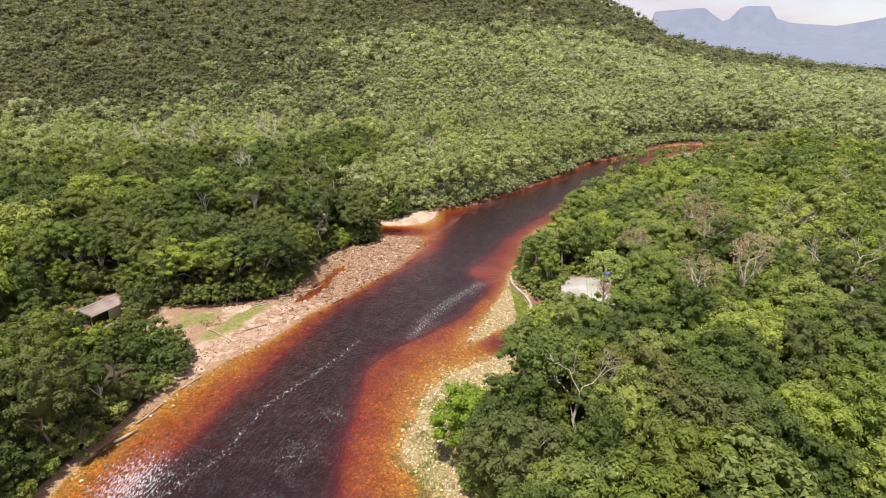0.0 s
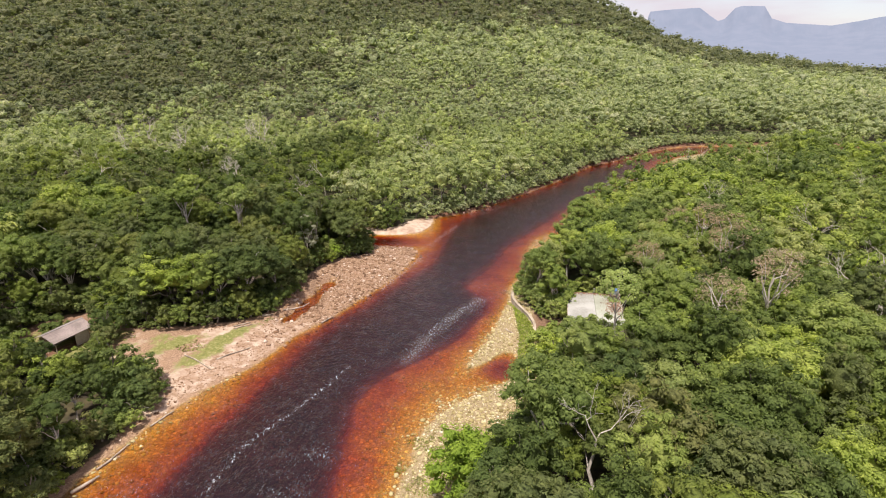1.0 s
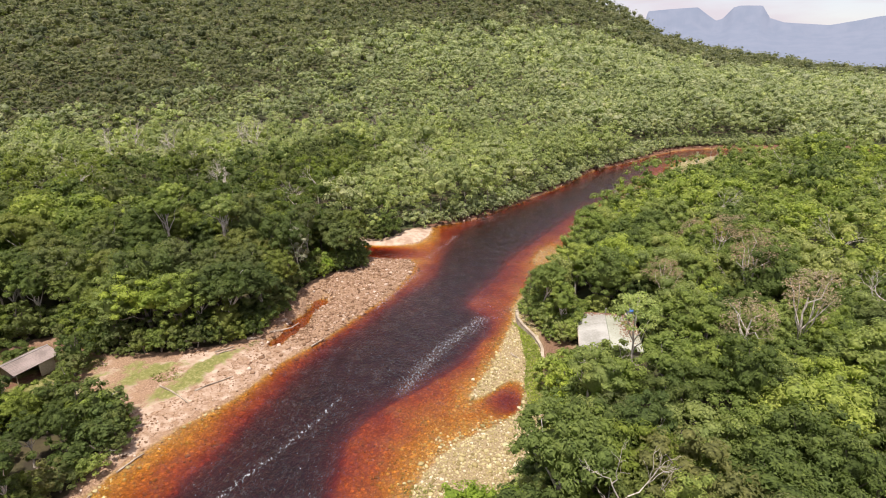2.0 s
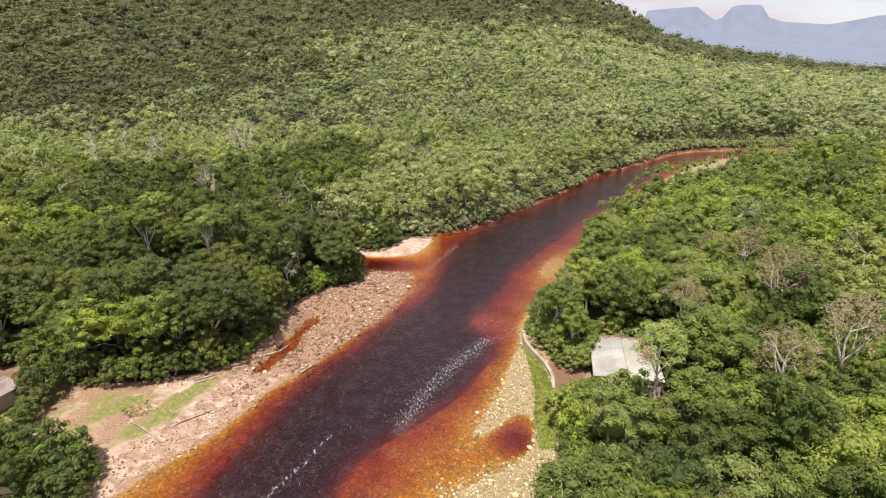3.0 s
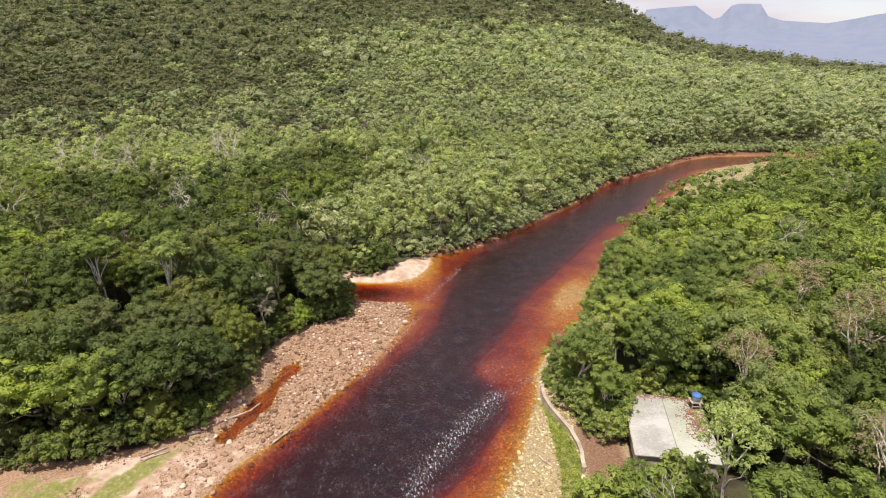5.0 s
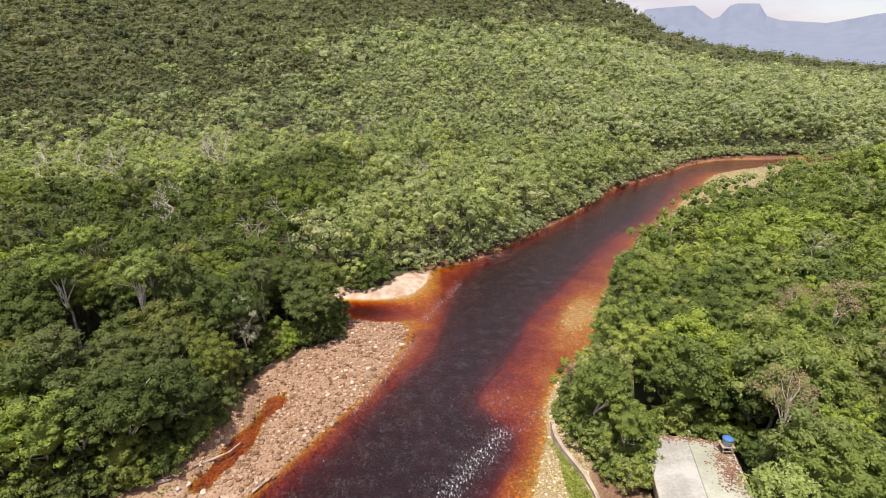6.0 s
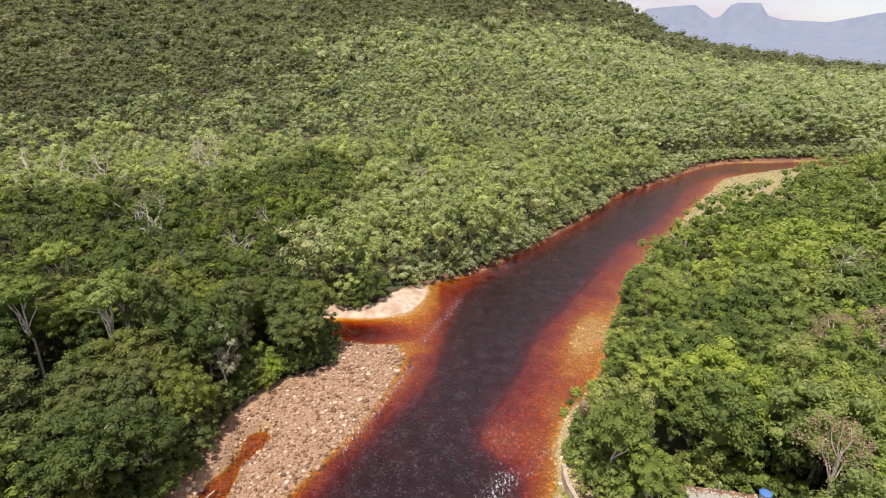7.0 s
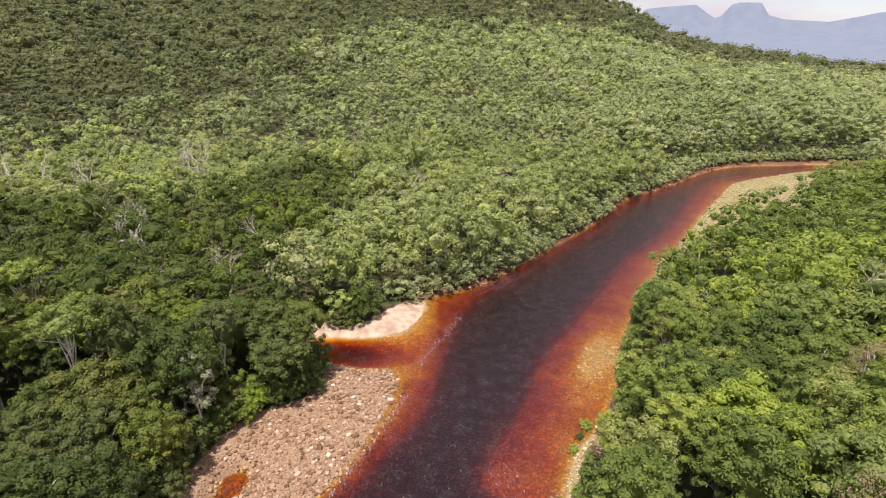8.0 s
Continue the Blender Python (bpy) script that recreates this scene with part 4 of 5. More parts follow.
edge = np.vstack([along(WOODS_W[:140], 2.3, 42, 154, 0.6, 15), along(WOODS_E[:160], 2.3, 42, 152, -0.6, 16)])
edge = edge[free_of_house(edge, 0.5) & (land(edge)[1] > 0.4)]
for x, y in edge:
    shrub(rng.integers(3), x, y, rng.uniform(0.75, 1.35))
inner = np.vstack([along(WOODS_W[:140], 2.6, 42, 154, 2.4, 25), along(WOODS_E[:160], 2.6, 42, 152, -2.4, 26)])
inner = inner[free_of_house(inner, 0.5) & (land(inner)[1] > 0.4)]
for x, y in inner:
    shrub(rng.integers(2), x, y, rng.uniform(1.3, 2.0))
for x, y, s in ((-50.6, 80.6, 1.3), (-50.0, 77.6, 1.0), (-51.6, 83.2, 1.5), (-60.0, 83.6, 1.3), (-59.8, 76.0, 1.4), (21.6, 97.2, 1.5), (24.0, 97.4, 1.3), (26.6, 97.0, 1.5), (29.2, 96.6, 1.4), (31.8, 96.0, 1.6), (33.4, 93.4, 1.5), (33.2, 90.6, 1.3), (32.6, 87.6, 1.4), (31.8, 84.6, 1.4), (18.9, 93.6, 1.4), (18.6, 96.2, 1.6), (19.6, 90.4, 1.0), (20.4, 93.0, 1.3)):
    shrub(rng.integers(2), x, y, s)
for x, y, s in ((-50, 112, 1.0), (-47.5, 109, 1.2), (-43, 117.5, 1.1), (-41, 114.5, 1.3), (-52, 110, 1.2), (-46, 113, 0.9), (-45, 119, 1.0)):
    shrub(rng.integers(3), x, y, s)
for x, y, s in ((16.2, 112.2, 0.55), (18.9, 116.6, 0.7), (17.6, 114.6, 0.45), (15.2, 104.5, 1.0), (15.0, 102.6, 0.9), (17.0, 108.2, 0.8)):
    shrub(2, x, y, s)

# ---- trees with a look of their own ----
def one_tree(x, y, proto, size=1.0, turn=0.0):
    place(proto, x, y, size, turn)
    hide_proto(proto)


one_tree(3.4, 50.6, make_tree(201, 2.8, 4.6, 4.1, 76, 26, 0.50, LEAF_LIME, BARK, "bright lime-green tree leaning over the gravel bank", low=-0.5, lobe=(0.16, 0.28)))
one_tree(24.4, 75.6, make_tree(202, 10.8, 2.9, 3.0, 54, 17, 0.46, LEAF_PALE, BARK_PALE, "tall tree with pale yellow-green tufted crown", low=-0.5, lobe=(0.13, 0.24), airy=True))
one_tree(-26.8, 113.0, make_tree(203, 5.0, 1.9, 4.4, 40, 20, 0.42, LEAF_GREY, BARK_PALE, "tree with silvery grey withered leaves", low=-0.7, lobe=(0.17, 0.3), airy=True))
one_tree(-23.4, 118.2, make_tree(204, 0.8, 2.0, 1.6, 30, 20, 0.42, LEAF_LIME, BARK, "small bright green tree at the gravel bar", low=-0.4, lobe=(0.2, 0.34)))
for x, y, s, k in ((38, 75, 1.12, 0), (33.6, 90.5, 1.05, 1), (47.3, 91.7, 1.38, 2), (46.3, 76.9, 1.34, 3), (31, 124, 0.9, 4), (51.2, 108.4, 1.15, 5), (45.9, 108.5, 1.1, 6)):
    one_tree(x, y, make_tree(210 + k, 8.2, 2.6, 3.0, 44, 14, 0.30, LEAF_BROWN, BARK_PALE, "dry forest tree with sparse pinkish-brown crown", low=-0.4, lobe=(0.16, 0.30), airy=True), s)
for x, y, s in ((-52, 116, 1.15), (-40.6, 114.2, 1.2), (-42.3, 120.3, 1.1), (-58, 131, 1.1)):
    one_tree(x, y, make_tree(220 + int(-x), 12.5, 3.4, 2.2, 40, 16, 0.46, LEAF, BARK_PALE, "very tall tree with long bare pale trunk", low=0.0, lobe=(0.14, 0.24)), s * 0.85)


# ---- bare trees ----
def make_bare(seed, tall, label, spread_out=0.5):
    """A leafless tree: trunk, and branches that fork four times."""
    rng = np.random.default_rng(seed)
    root = new("bare_tree")
    top = (rng.uniform(-0.5, 0.5), rng.uniform(-0.5, 0.5), tall * 0.55)
    main = bent(rng, (0, 0, -0.4), top, 6, 0.12)
    tv, tf = tube(main, [0.24, 0.2, 0.18, 0.16, 0.14, 0.11], 6)
    twigs = []

    def fork(at, way, long, r, left):
        end = np.array(at) + way * long
        twigs.append(tube(bent(rng, at, end, 4, long * 0.06), [r, r * 0.85, r * 0.7, r * 0.5], 3))
        if left:
            for _ in range(rng.integers(2, 4)):
                w = way + spread_out * 1.3 * rand_unit(rng, 1)[0] + np.array([0, 0, 0.15])
                fork(tuple(end), w / np.linalg.norm(w), long * rng.uniform(0.6, 0.8), r * 0.55, left - 1)

    for k in (3, 4, 5, 5):
        w = np.array([rng.normal(), rng.normal(), 1.0])
        fork(main[k], w / np.linalg.norm(w), tall * 0.17, 0.09, 3)
    bv, bf = join_arrays(twigs)
    trunk, limbs = new("trunk", mesh_from("trunk", tv, tf, [BARK_PALE], smooth_faces=True)), new("limb_work", mesh_from("limb_work", bv, bf, [BARK_PALE], smooth_faces=True))
    trunk.parent = limbs.parent = root
    return tagged(root, label, "dead tree", "bare trees")


BARE = [make_bare(301, 11.5, "leafless grey tree with forked pale branches"), make_bare(302, 13.5, "tall bare tree with bleached branches", 0.6), make_bare(303, 9.5, "dead pale tree standing among green crowns", 0.75)]
for x, y, k, s in ((14, 49, 1, 1.12), (20.8, 74.2, 0, 0.95), (-47.8, 96.5, 2, 1.45), (47, 98, 0, 1.15), (19.5, 45.2, 2, 0.8), (24, 46, 2, 0.9), (-57.8, 162, 1, 1.2), (-56, 154, 0, 1.1), (-98, 201, 2, 1.4), (29, 101, 2, 1.0), (36, 100, 0, 0.95), (16.4, 62.5, 2, 0.85), (21, 56, 0, 0.85)):
    place(BARE[k], x, y, s, rng.uniform(0, 360))

for k, (x, y) in enumerate(DEAD_STAND):
    place(BARE[(1, 0, 1, 2)[k % 4]], x, y, (1.2 if x < 0 else 0.98) + 0.12 * (k % 3), rng.uniform(0, 360))

r_bare = np.random.default_rng(88)
for x0, x1, y0, y1, n in ((-105, -30, 132, 222, 26), (-30, 40, 175, 260, 10), (42, 120, 92, 185, 14)):
    for _ in range(n):
        p = np.array([[r_bare.uniform(x0, x1), r_bare.uniform(y0, y1)]])
        if inside(p, WOODS_W)[0] or inside(p, WOODS_E)[0]:
            place(BARE[r_bare.integers(3)], p[0, 0], p[0, 1], r_bare.uniform(0.95, 1.3), r_bare.uniform(0, 360))


# a slim dead palm stump by the bank
def make_snag():
    root = new("dead_palm")
    r2 = np.random.default_rng(31)
    tv, tf = tube([(0, 0, -0.4), (0.05, 0, 2.0), (0.0, 0.1, 4.2), (0.1, 0.1, 6.0)], [0.14, 0.11, 0.10, 0.09], 7)
    c = np.column_stack([r2.normal(0, 0.42, 90), r2.normal(0, 0.42, 90), 5.6 + r2.normal(0, 0.75, 90)])
    cv, cf = leaf_cards(r2, c, rand_unit(r2, 90), 0.75, 0.25)
    new("trunk", mesh_from("trunk", tv, tf, [BARK_PALE], smooth_faces=True)).parent = root
    new("withered_fronds", mesh_from("withered_fronds", cv, cf, [LEAF_BROWN])).parent = root
    return tagged(root, "slim dead palm with withered straw-coloured fronds", "dead tree")


snag = make_snag()
snag.matrix_basis = pose(16.4, 104.8, height(16.4, 104.8))


# ---- stones ----
def stone_shape(seed, fine=True):
    """A worn, uneven stone, flatter than wide."""
    bm = bmesh.new()
    bmesh.ops.create_icosphere(bm, subdivisions=2 if fine else 1, radius=0.5)
    r2 = np.random.default_rng(seed)
    sq = Vector((r2.uniform(0.85, 1.25), r2.uniform(0.7, 1.0), r2.uniform(0.5, 0.8)))
    off = Vector(r2.uniform(-9, 9, 3))
    for v in bm.verts:
        v.co = Vector((v.co.x * sq.x, v.co.y * sq.y, v.co.z * sq.z)) * (1 + 0.42 * noise.noise(v.co * 2.6 + off))
    V = np.array([tuple(v.co) for v in bm.verts])
    F = np.array([[v.index for v in f.verts] for f in bm.faces])
    bm.free()
    return V, F


BIG = [stone_shape(400 + k) for k in range(6)]
SMALL = [stone_shape(420 + k, False) for k in range(5)]


def stone_spots(seed, x0, x1, y0, y1, gap):
    r2 = np.random.default_rng(seed)
    X, Y = np.meshgrid(np.arange(x0, x1, gap), np.arange(y0, y1, gap))
    P = np.stack([X.ravel(), Y.ravel()], 1) + r2.uniform(-0.6, 0.6, (X.size, 2)) * gap
    z, d = land(P)
    wood = inside(P, WOODS_W) | inside(P, WOODS_E)
    open_land = ~wood & ~inside(P, CLEARING) & ~inside(P, STRIP) & ~inside(P, BEACH) & ~inside(P, PATH_GRAVEL)
    return P, z, d, open_land


def pave(name, shapes, P, z, sizes, mat, seed, label):
    r2 = np.random.default_rng(seed)
    VV, FF, at = [], [], 0
    which = r2.integers(len(shapes), size=len(P))
    for k, (V, F) in enumerate(shapes):
        idx = np.nonzero(which == k)[0]
        n = len(idx)
        q, s = r2.uniform(0, 6.283, n), sizes[idx]
        c, sn = np.cos(q) * s, np.sin(q) * s
        X = c[:, None] * V[None, :, 0] - sn[:, None] * V[None, :, 1] + P[idx, 0][:, None]
        Y = sn[:, None] * V[None, :, 0] + c[:, None] * V[None, :, 1] + P[idx, 1][:, None]
        Z = s[:, None] * V[None, :, 2] + (z[idx] + s * 0.12)[:, None]
        VV.append(np.stack([X, Y, Z], 2).reshape(-1, 3))
        FF.append((F[None] + (np.arange(n) * len(V))[:, None, None]).reshape(-1, 3) + at)
        at += n * len(V)
    me = mesh_from(name, np.vstack(VV), np.vstack(FF), [mat])
    return tagged(new(name, me), label, "stones", kind="stuff")


def lay_stones():
    r2 = np.random.default_rng(9)
    P, z, d, free = stone_spots(91, -45, -2, 58, 133, 0.34)
    west = free & (line_distance(P, BANK_W) < line_distance(P, BANK_E)) & (d > -1.6) & (d < 13)
    keep = west & (r2.uniform(0, 1, len(P)) < np.where(d > 0, np.where(P[:, 1] > 84, 0.95, 0.8), 0.4))
    s = (0.14 + 0.40 * r2.uniform(0, 1, len(P)) ** 2.6) * (1 + 0.3 * lumps(P, 2.2, 3.0))
    s = s * np.where(P[:, 1] < 93, 0.62, 1.18)
    pave("gravel_bar_stones", SMALL, P[keep], z[keep], s[keep], STONE, 1, "pinkish worn river stones packed on a gravel bar")
    P, z, d, free = stone_spots(92, -16, 34, 40, 150, 0.31)
    east = free & (line_distance(P, BANK_E) < line_distance(P, BANK_W)) & (z > -0.75) & (d < 9)
    keep = east & (r2.uniform(0, 1, len(P)) < np.where(d > 0, 0.97, np.clip(0.55 + z * 0.65, 0.05, 0.55) * np.where(P[:, 1] > 106, 0.35, 1.0)))
    s = (0.15 + 0.30 * r2.uniform(0, 1, len(P)) ** 2.4) * (1 + 0.3 * lumps(P, 2.0, 1.0))
    pave("shoal_stones", SMALL, P[keep], z[keep], s[keep], STONE_YELLOW, 2, "yellowish river stones in the shallows and along the bank")
    P, z, d, free = stone_spots(93, -42, -22, 44, 80, 0.5)
    keep = (d < 0) & (z > -0.7) & (r2.uniform(0, 1, len(P)) < 0.4)
    s = 0.18 + 0.35 * r2.uniform(0, 1, len(P)) ** 2.0
    pave("shallow_water_stones", SMALL, P[keep], z[keep], s[keep], STONE_YELLOW, 3, "stones under the shallow orange water")
    P, z, d, free = stone_spots(94, 48, 132, 172, 258, 1.1)
    keep = free & (line_distance(P, BANK_E) < line_distance(P, BANK_W)) & (z > -0.5) & (r2.uniform(0, 1, len(P)) < 0.5)
    pave("far_bar_stones", SMALL, P[keep], z[keep], np.full(len(P), 0.5)[keep], STONE_YELLOW, 4, "pale yellow stones of a bar upstream")
    P, z, d, free = stone_spots(96, -8, 130, 152, 280, 0.9)
    keep = free & (line_distance(P, BANK_W) < line_distance(P, BANK_E)) & (z > -0.35) & (r2.uniform(0, 1, len(P)) < 0.45)
    pave("rusty_bank_stones", SMALL, P[keep], z[keep], r2.uniform(0.3, 0.9, len(P))[keep], STONE_RUST, 6, "rust-red rocks along the far bank")
    # the larger boulders singly
    meshes = [mesh_from("stone", V, F, [STONE], smooth_faces=True) for V, F in BIG]
    pale = [mesh_from("stone", V, F, [STONE_YELLOW], smooth_faces=True) for V, F in BIG]
    count = 0
    for seed, x0, x1, y0, y1, gap, kinds, share, west_side in ((95, -28, -6, 84, 130, 1.25, meshes, 0.55, True), (97, -6, 16, 52, 100, 1.5, pale, 0.45, False)):
        P, z, d, free = stone_spots(seed, x0, x1, y0, y1, gap)
        side = (line_distance(P, BANK_W) < line_distance(P, BANK_E)) == west_side
        keep = free & side & (d > -1.2) & (d < 9) & (r2.uniform(0, 1, len(P)) < share)
        for (x, y), zz in zip(P[keep], z[keep]):
            s = r2.uniform(0.42, 0.85)
            ob = new("stone", kinds[r2.integers(6)])
            ob.matrix_basis = pose(x, y, zz + 0.10 * s, r2.uniform(-12, 12), r2.uniform(-12, 12), r2.uniform(0, 360)) @ Matrix.Diagonal((s, s, s, 1))
            ob.parent = ground
            count += 1
    return count


lay_stones()


# ---- the concrete house with its flat roof and water tank ----
def part(name, bm, material, parent, label=""):
    me = bpy.data.meshes.new(name)
    bm.to_mesh(me)
    bm.free()
    me.materials.append(material)
    ob = new(name, me)
    ob.parent = parent
    return tagged(ob, label)


def box(x0, x1, y0, y1, z0, z1, bevel=0.02):
    bm = bmesh.new()
    bmesh.ops.create_cube(bm, size=1.0, matrix=Matrix.Translation(((x0 + x1) / 2, (y0 + y1) / 2, (z0 + z1) / 2)) @ Matrix.Diagonal((x1 - x0, y1 - y0, z1 - z0, 1)))
    if bevel:
        bmesh.ops.bevel(bm, geom=bm.edges[:], offset=bevel, segments=1, affect="EDGES")
    return bm


def merge(*parts):
    out = bmesh.new()
    for b in parts:
        me = bpy.data.meshes.new("tmp")
        b.to_mesh(me)
        b.free()
        out.from_mesh(me)
        bpy.data.meshes.remove(me)
    return out


def rod(a, b, r, sides=8, r2=None):
    a, b = Vector(a), Vector(b)
    bm = bmesh.new()
    turn = (b - a).to_track_quat("Z", "Y").to_matrix().to_4x4()
    bmesh.ops.create_cone(bm, cap_ends=True, segments=sides, radius1=r, radius2=r if r2 is None else r2, depth=(b - a).length, matrix=Matrix.Translation((a + b) / 2) @ turn)
    return bm


def build_house():
    root = tagged(new("house"), "low concrete house with a stained pale flat roof", "house")
    root.matrix_basis = pose(HOUSE[0], HOUSE[1], 1.7, 0, 0, HOUSE[2])
    W, L, H = 4.1, 5.3, 2.35
    part("wall", box(-W, -W + 0.18, -L, L, -0.5, H), PLASTER, root)
    part("wall", box(W - 0.18, W, -L, L, -0.5, H), PLASTER, root)
    part("wall", box(-W + 0.18, W - 0.18, L - 0.18, L, -0.5, H), PLASTER, root)
    front = merge(box(-W + 0.18, -1.0, -L, -L + 0.18, -0.5, H), box(0.0, W - 0.18, -L, -L + 0.18, -0.5, H), box(-1.0, 0.0, -L, -L + 0.18, 2.0, H))
    part("wall", front, PLASTER, root)
    part("door", box(-0.98, -0.02, -L + 0.05, -L + 0.11, -0.45, 1.98), WOOD_GREY, root)
    for sx in (-1, 1):
        bm = box(0.03, 4.45, -5.6, 5.6, 0, 0.16, 0.03)
        slab = part("roof_slab", bm, CONCRETE if sx < 0 else CONCRETE_GREEN, root, "sun-bleached concrete slab" if sx < 0 else "greenish stained concrete slab")
        slab.matrix_basis = Matrix.Translation((0, 0, H + 0.22)) @ (pose(0, 0, 0, 0, 2.4, 0) if sx > 0 else pose(0, 0, 0, 0, -2.4, 0) @ Matrix.Diagonal((-1, 1, 1, 1)))
        if sx < 0:
            slab.data.flip_normals()
    part("ridge_joint", box(-0.05, 0.05, -5.6, 5.6, H + 0.28, H + 0.385, 0.01), JOINT, root, "dark mossy joint along the ridge")
    part("vent_pipe", merge(rod((0.1, 5.45, H + 0.3), (0.1, 5.45, H + 1.2), 0.06), rod((0.1, 5.45, H + 1.2), (0.1, 5.45, H + 1.3), 0.11)), CONCRETE, root, "short white vent pipe")
    # edge strip in a browner tone that stands in for the eave's shadow
    part("roof_edge", box(-4.52, -4.42, -5.6, 5.6, H - 0.12, H + 0.2, 0.015), CONCRETE_OLD, root, "weathered roof edge, browner tone standing in for eave shadow")
    return root


CONCRETE_GREEN = plain_material("concrete_green", (0.29, 0.295, 0.225), (0.41, 0.41, 0.34), 0.85, 0.8)
house = build_house()
HM = house.matrix_basis.copy()


def roof_z(u):
    return 2.35 + 0.22 + 0.16 - abs(u) * math.tan(radians(2.4))


def build_tank():
    u, v = 3.55, 4.0
    z0 = roof_z(u)
    stand = tagged(new("tank_stand"), "rough wooden stand for a water tank on the roof", "stand")
    stand.matrix_basis = HM @ pose(u, v, z0 - 0.03, 0, 0, 8)
    for a, b in ((-0.5, -0.45), (0.5, -0.45), (-0.5, 0.45), (0.5, 0.45)):
        part("leg", box(a - 0.05, a + 0.05, b - 0.05, b + 0.05, 0, 0.95, 0.01), WOOD_GREY, stand)
    for k in range(5):
        part("plank", box(-0.68, 0.68, -0.6 + 0.25 * k, -0.38 + 0.25 * k, 0.95, 1.02, 0.01), WOOD_GREY, stand)
    part("brace", box(-0.5, 0.5, -0.5, -0.44, 0.4, 0.5, 0.01), WOOD_GREY, stand)
    tank = tagged(new("water_tank"), "round grey water tank with bright blue lid", "water tank")
    tank.matrix_basis = stand.matrix_basis @ pose(0, 0, 1.02) @ Matrix.Diagonal((0.9, 0.9, 0.95, 1))
    part("tank_body", merge(rod((0, 0, 0), (0, 0, 0.75), 0.50, 20, 0.58), rod((0, 0, 0.2), (0, 0, 0.27), 0.55, 20), rod((0, 0, 0.48), (0, 0, 0.55), 0.585, 20)), TANK_GREY, tank)
    lid = merge(rod((0, 0, 0.75), (0, 0, 0.83), 0.62, 20, 0.60), rod((0, 0, 0.83), (0, 0, 0.90), 0.56, 20, 0.30))
    part("lid", lid, BLUE, tank, "bright blue plastic lid")


build_tank()


def build_litter():
    r2 = np.random.default_rng(77)
    n = 900
    u = np.clip(3.2 + r2.normal(0, 0.75, n), 0.2, 4.4)
    v = np.clip(1.6 + r2.normal(0, 1.9, n), -5, 5.5)
    far_end = r2.uniform(0, 1, n) < 0.3
    u = np.where(far_end, r2.uniform(-3.5, 4.2, n), u)
    v = np.where(far_end, 5.5 - np.abs(r2.normal(0, 0.4, n)), v)
    c = np.column_stack([u, v, roof_z(0) - np.abs(u) * math.tan(radians(2.4)) + r2.uniform(0.01, 0.08, n)])
    V, F = leaf_cards(r2, c, np.tile((0, 0, 1.0), (n, 1)), 0.3, 0.6, 0.25)
    ob = new("leaf_litter", mesh_from("leaf_litter", V, F, [LITTER]))
    ob.matrix_basis = HM
    return tagged(ob, "reddish-brown dead leaves drifted on the roof", "leaf litter", kind="stuff")


build_litter()


# ---- riverside wall ----
def build_wall():
    line = WALL_LINE
    V, F = [], []
    prof = [(-0.24, -0.6), (-0.18, 1.30), (-0.23, 1.32), (-0.23, 1.44), (-0.20, 1.47), (0.20, 1.47), (0.23, 1.44), (0.23, 1.32), (0.18, 1.30), (0.24, -0.6)]
    n = len(prof)
    for k, p in enumerate(line):
        a, b = line[max(k - 1, 0)], line[min(k + 1, len(line) - 1)]
        t = (b - a) / np.hypot(*(b - a))
        side = np.array([-t[1], t[0]])
        wob = 0.02 * math.sin(k * 2.1)
        for o, z in prof:
            q = p + side * (o + wob)
            V.append((q[0], q[1], z + (0.03 * math.sin(k * 1.3) if z > 1 else 0)))
    for k in range(len(line) - 1):
        for s in range(n):
            F.append((k * n + s, k * n + (s + 1) % n, (k + 1) * n + (s + 1) % n, (k + 1) * n + s))
    root = tagged(new("riverside_wall"), "curved weathered concrete retaining wall along the river", "wall")
    part_ob = new("wall", mesh_from("wall", np.array(V), np.array(F), [CONCRETE_OLD]))
    part_ob.parent = root
    for k in (0, len(line) - 1):
        b = rod((line[k][0], line[k][1], -0.6), (line[k][0], line[k][1], 1.52), 0.28, 10)
        part("end_post", b, CONCRETE_OLD, root)
    return root


build_wall()


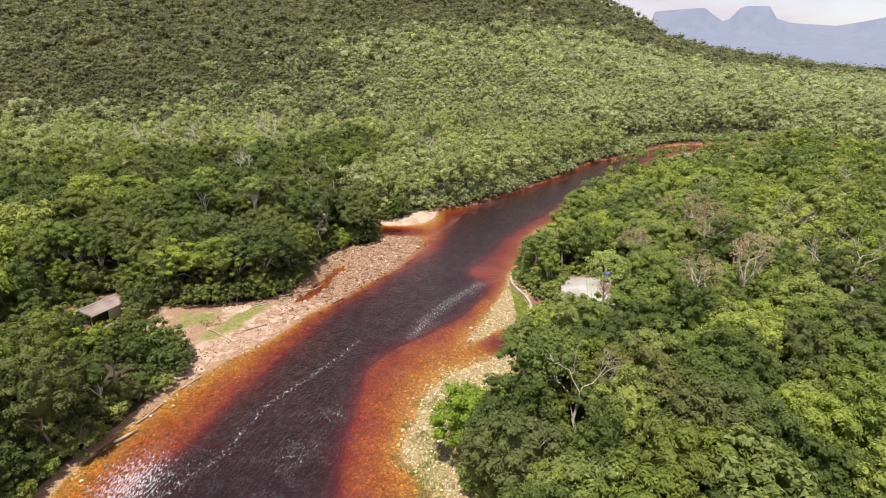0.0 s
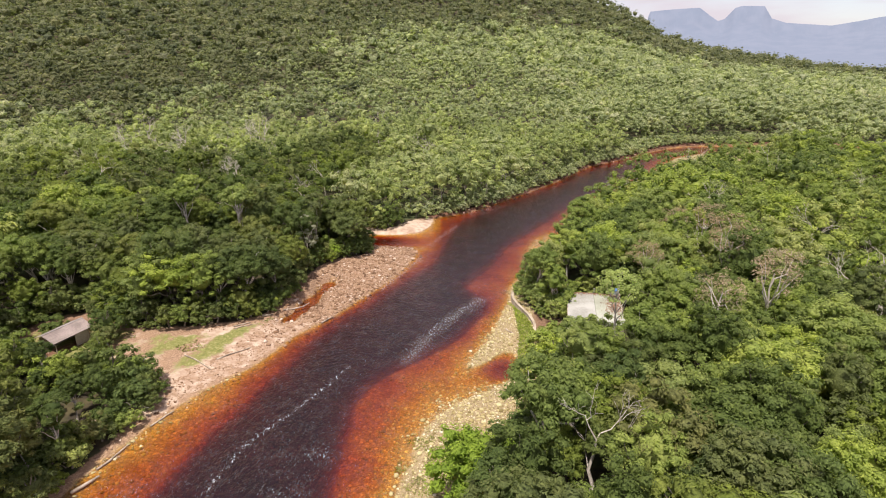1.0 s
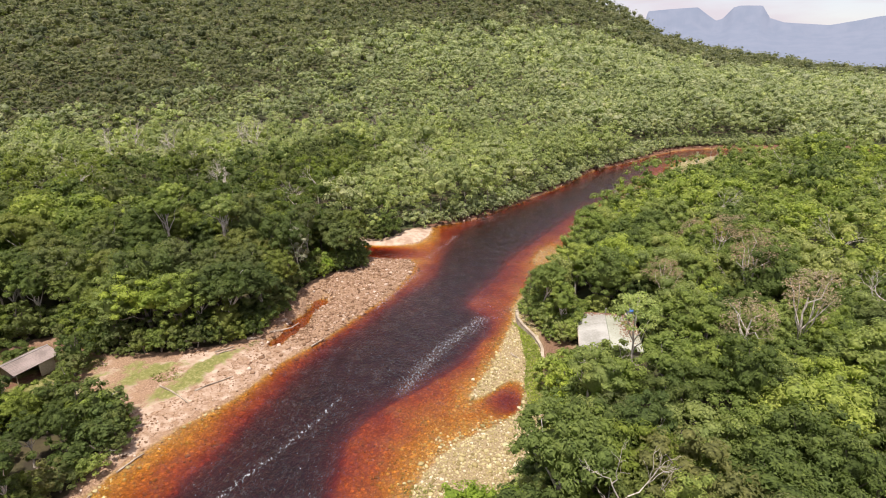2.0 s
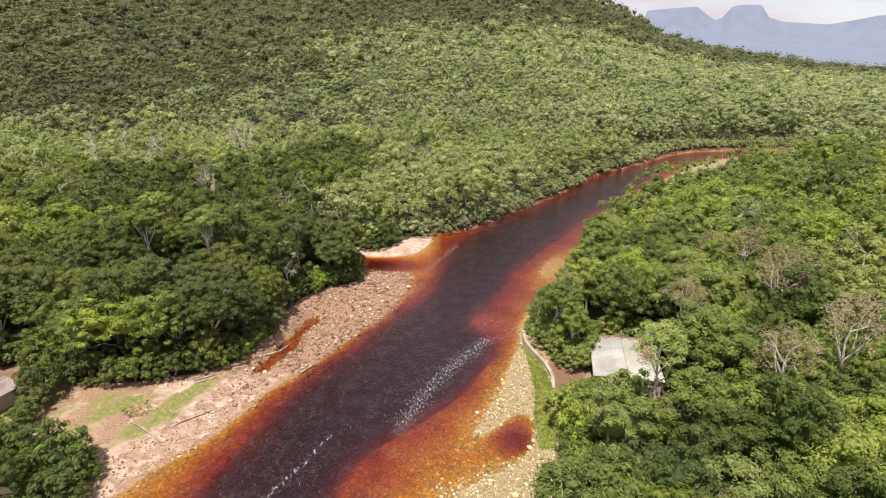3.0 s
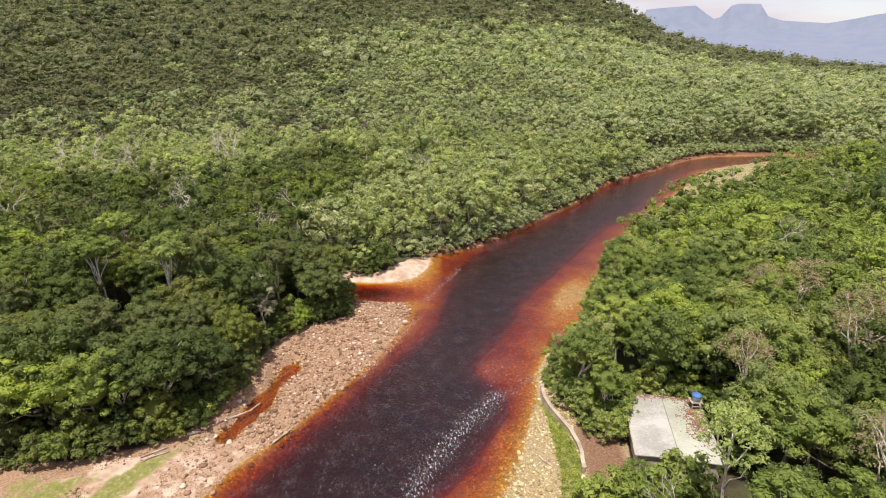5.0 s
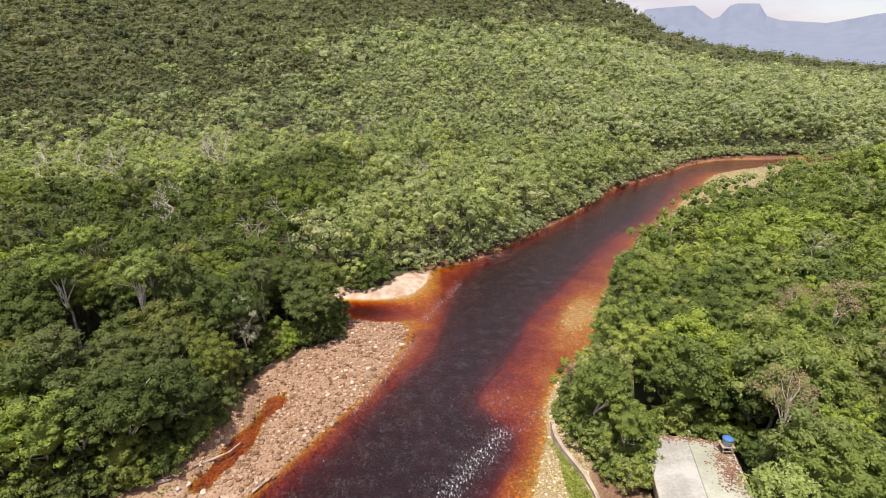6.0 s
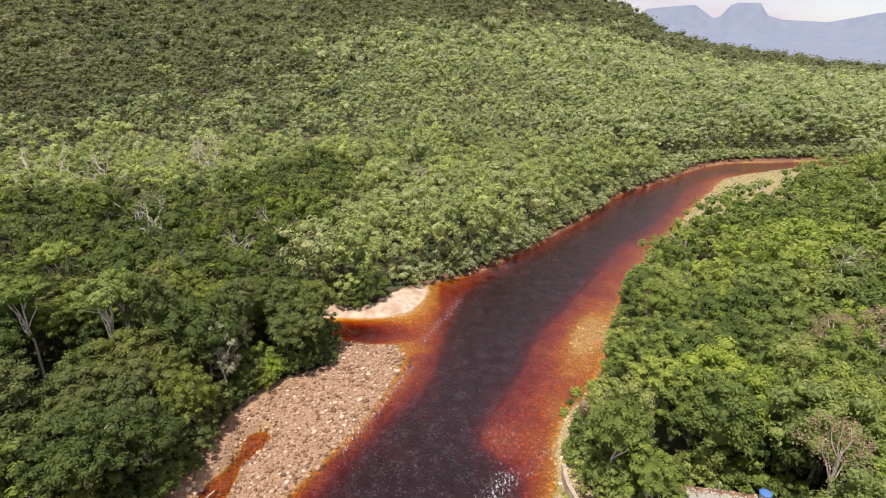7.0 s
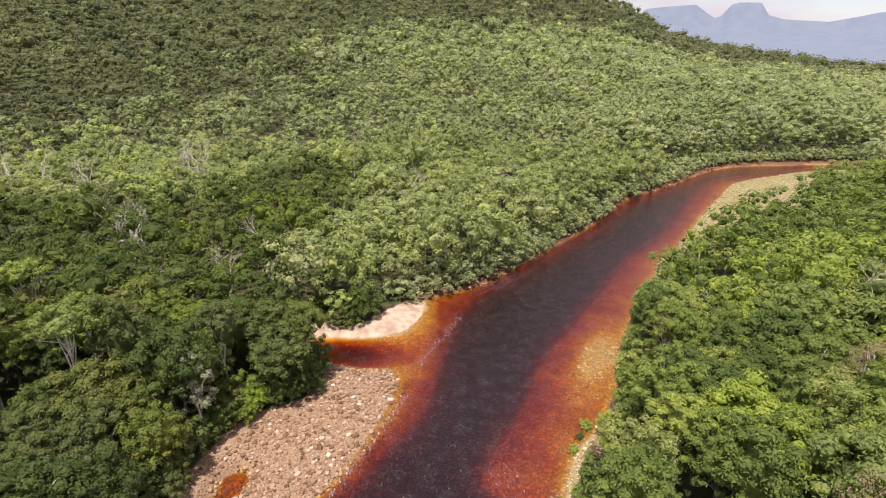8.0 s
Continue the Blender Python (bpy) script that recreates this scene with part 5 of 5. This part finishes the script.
# ---- hut in the clearing ----
def build_hut():
    root = tagged(new("hut"), "small hut with rusty corrugated tin roof in a clearing", "hut")
    x, y = -56.2, 80.4
    root.matrix_basis = pose(x, y, height(x, y), 0, 0, -22)
    W, L = 1.8, 2.8
    for sx in (-1, 1):
        for sy in (-1, 1):
            part("post", rod((sx * (W - 0.2), sy * (L - 0.3), -0.4), (sx * (W - 0.2), sy * (L - 0.3), 2.3), 0.08), WOOD_GREY, root)
    part("wall", box(-W + 0.1, -W + 0.22, -L + 0.3, L - 0.3, 0, 2.25), PLASTER, root)
    part("wall", box(-W + 0.22, W - 0.1, L - 0.42, L - 0.3, 0, 2.25), PLASTER, root)
    part("wall", box(W - 0.22, W - 0.1, 0.4, L - 0.42, 0, 2.25), PLASTER, root)
    for sx in (-1, 1):
        V, F = [], []
        n = 90
        for k in range(n + 1):
            yy = -L - 0.3 + (2 * L + 0.6) * k / n
            wave = 0.025 * math.sin(k * math.pi / 2)
            for zz in (0.0, 0.012):
                V += [(0, yy, 3.15 + wave + zz), (sx * (W + 0.5), yy, 2.25 + wave + zz)]
        for k in range(n):
            a, b = 4 * k, 4 * (k + 1)
            F += [(a, a + 1, b + 1, b), (a + 2, b + 2, b + 3, a + 3)]
        ob = new("roof_sheet", mesh_from("roof_sheet", np.array(V), np.array(F), [TIN], smooth_faces=True))
        ob.parent = root
    part("ridge_cap", merge(rod((0, -L - 0.32, 3.19), (0, L + 0.32, 3.19), 0.07, 6)), TIN_PALE, root, "pale tin ridge cap")
    return root


build_hut()


# ---- driftwood ----
def log(points, r, seed):
    V, F = tube(points, [r, r * 0.95, r * 0.8, r * 0.55], 7)
    return new("driftwood_log", mesh_from("driftwood_log", V, F, [WOOD_GREY], smooth_faces=True))


def build_logs():
    for k, (x0, y0, x1, y1, r) in enumerate(((-27.8, 94.9, -24.2, 99.8, 0.16), (-20.4, 91.9, -19.0, 94.4, 0.14), (-34.2, 88.4, -31.9, 90.3, 0.13), (-33.8, 87.9, -31.5, 89.6, 0.10), (-38.6, 57.0, -37.2, 61.0, 0.13), (-36.4, 64.6, -34.8, 67.6, 0.11),
                                             (-39.3, 53.5, -37.6, 56.0, 0.2), (-38.4, 79.5, -33.2, 76.4, 0.12), (-33.5, 79.0, -29.5, 82.6, 0.13), (-30.6, 92.2, -29.3, 93.0, 0.22), (10.9, 88.6, 12.0, 86.4, 0.12))):
        r2 = np.random.default_rng(500 + k)
        pts = []
        for s in (0, 0.35, 0.7, 1.0):
            x, y = x0 + (x1 - x0) * s + r2.normal(0, 0.08), y0 + (y1 - y0) * s + r2.normal(0, 0.08)
            pts.append((x, y, max(height(x, y), 0.0) + r * 0.9))
        tagged(log(pts, r, k), "bleached driftwood log lying on the river bank", "log", "driftwood")


build_logs()


# ---- grass ----
def build_grass():
    r2 = np.random.default_rng(66)
    P = np.vstack([np.column_stack([r2.uniform(-76, -28, 6500), r2.uniform(73, 97, 6500)]), np.column_stack([r2.uniform(11, 16, 2600), r2.uniform(74, 101, 2600)]), np.column_stack([r2.uniform(-6, 4, 2500), r2.uniform(40, 62, 2500)])])
    z, d = land(P)
    ok = (inside(P, CLEARING) & (lumps(P, 2.6, 1.0) > 0.42)) | inside(P, STRIP) | ((P[:, 1] < 62) & (np.abs(P[:, 0] + 1) < 5) & (d > -1.5) & (lumps(P, 1.3, 2.0) > 0.1) & (P[:, 0] < 5))
    ok &= ~inside(P, WOODS_W)
    P, z = P[ok], z[ok]
    n = len(P)
    C = np.column_stack([np.repeat(P, 3, 0) + r2.normal(0, 0.12, (3 * n, 2)), np.repeat(z, 3) + 0.12])
    N = rand_unit(r2, 3 * n) * np.array([0.6, 0.6, 0.1]) + np.array([0, 0, 0.6])
    V, F = leaf_cards(r2, C, N, 0.26, 0.4, 0.3)
    tint = np.repeat(np.where(np.repeat(P[:, 0] > 10, 3), r2.uniform(0, 0.2, 3 * n), r2.uniform(0.45, 1.0, 3 * n)), 4)
    return tagged(new("grass", mesh_from("grass", V, F, [GRASS], {"tint": tint})), "patches of rough yellow-green grass on the banks", "grass", kind="stuff")


build_grass()

for ob in TREES + DEEP_SHADED_TREES + GREEN_SHRUBS + DEEP_SHADED_SHRUBS + BARE:
    hide_proto(ob)
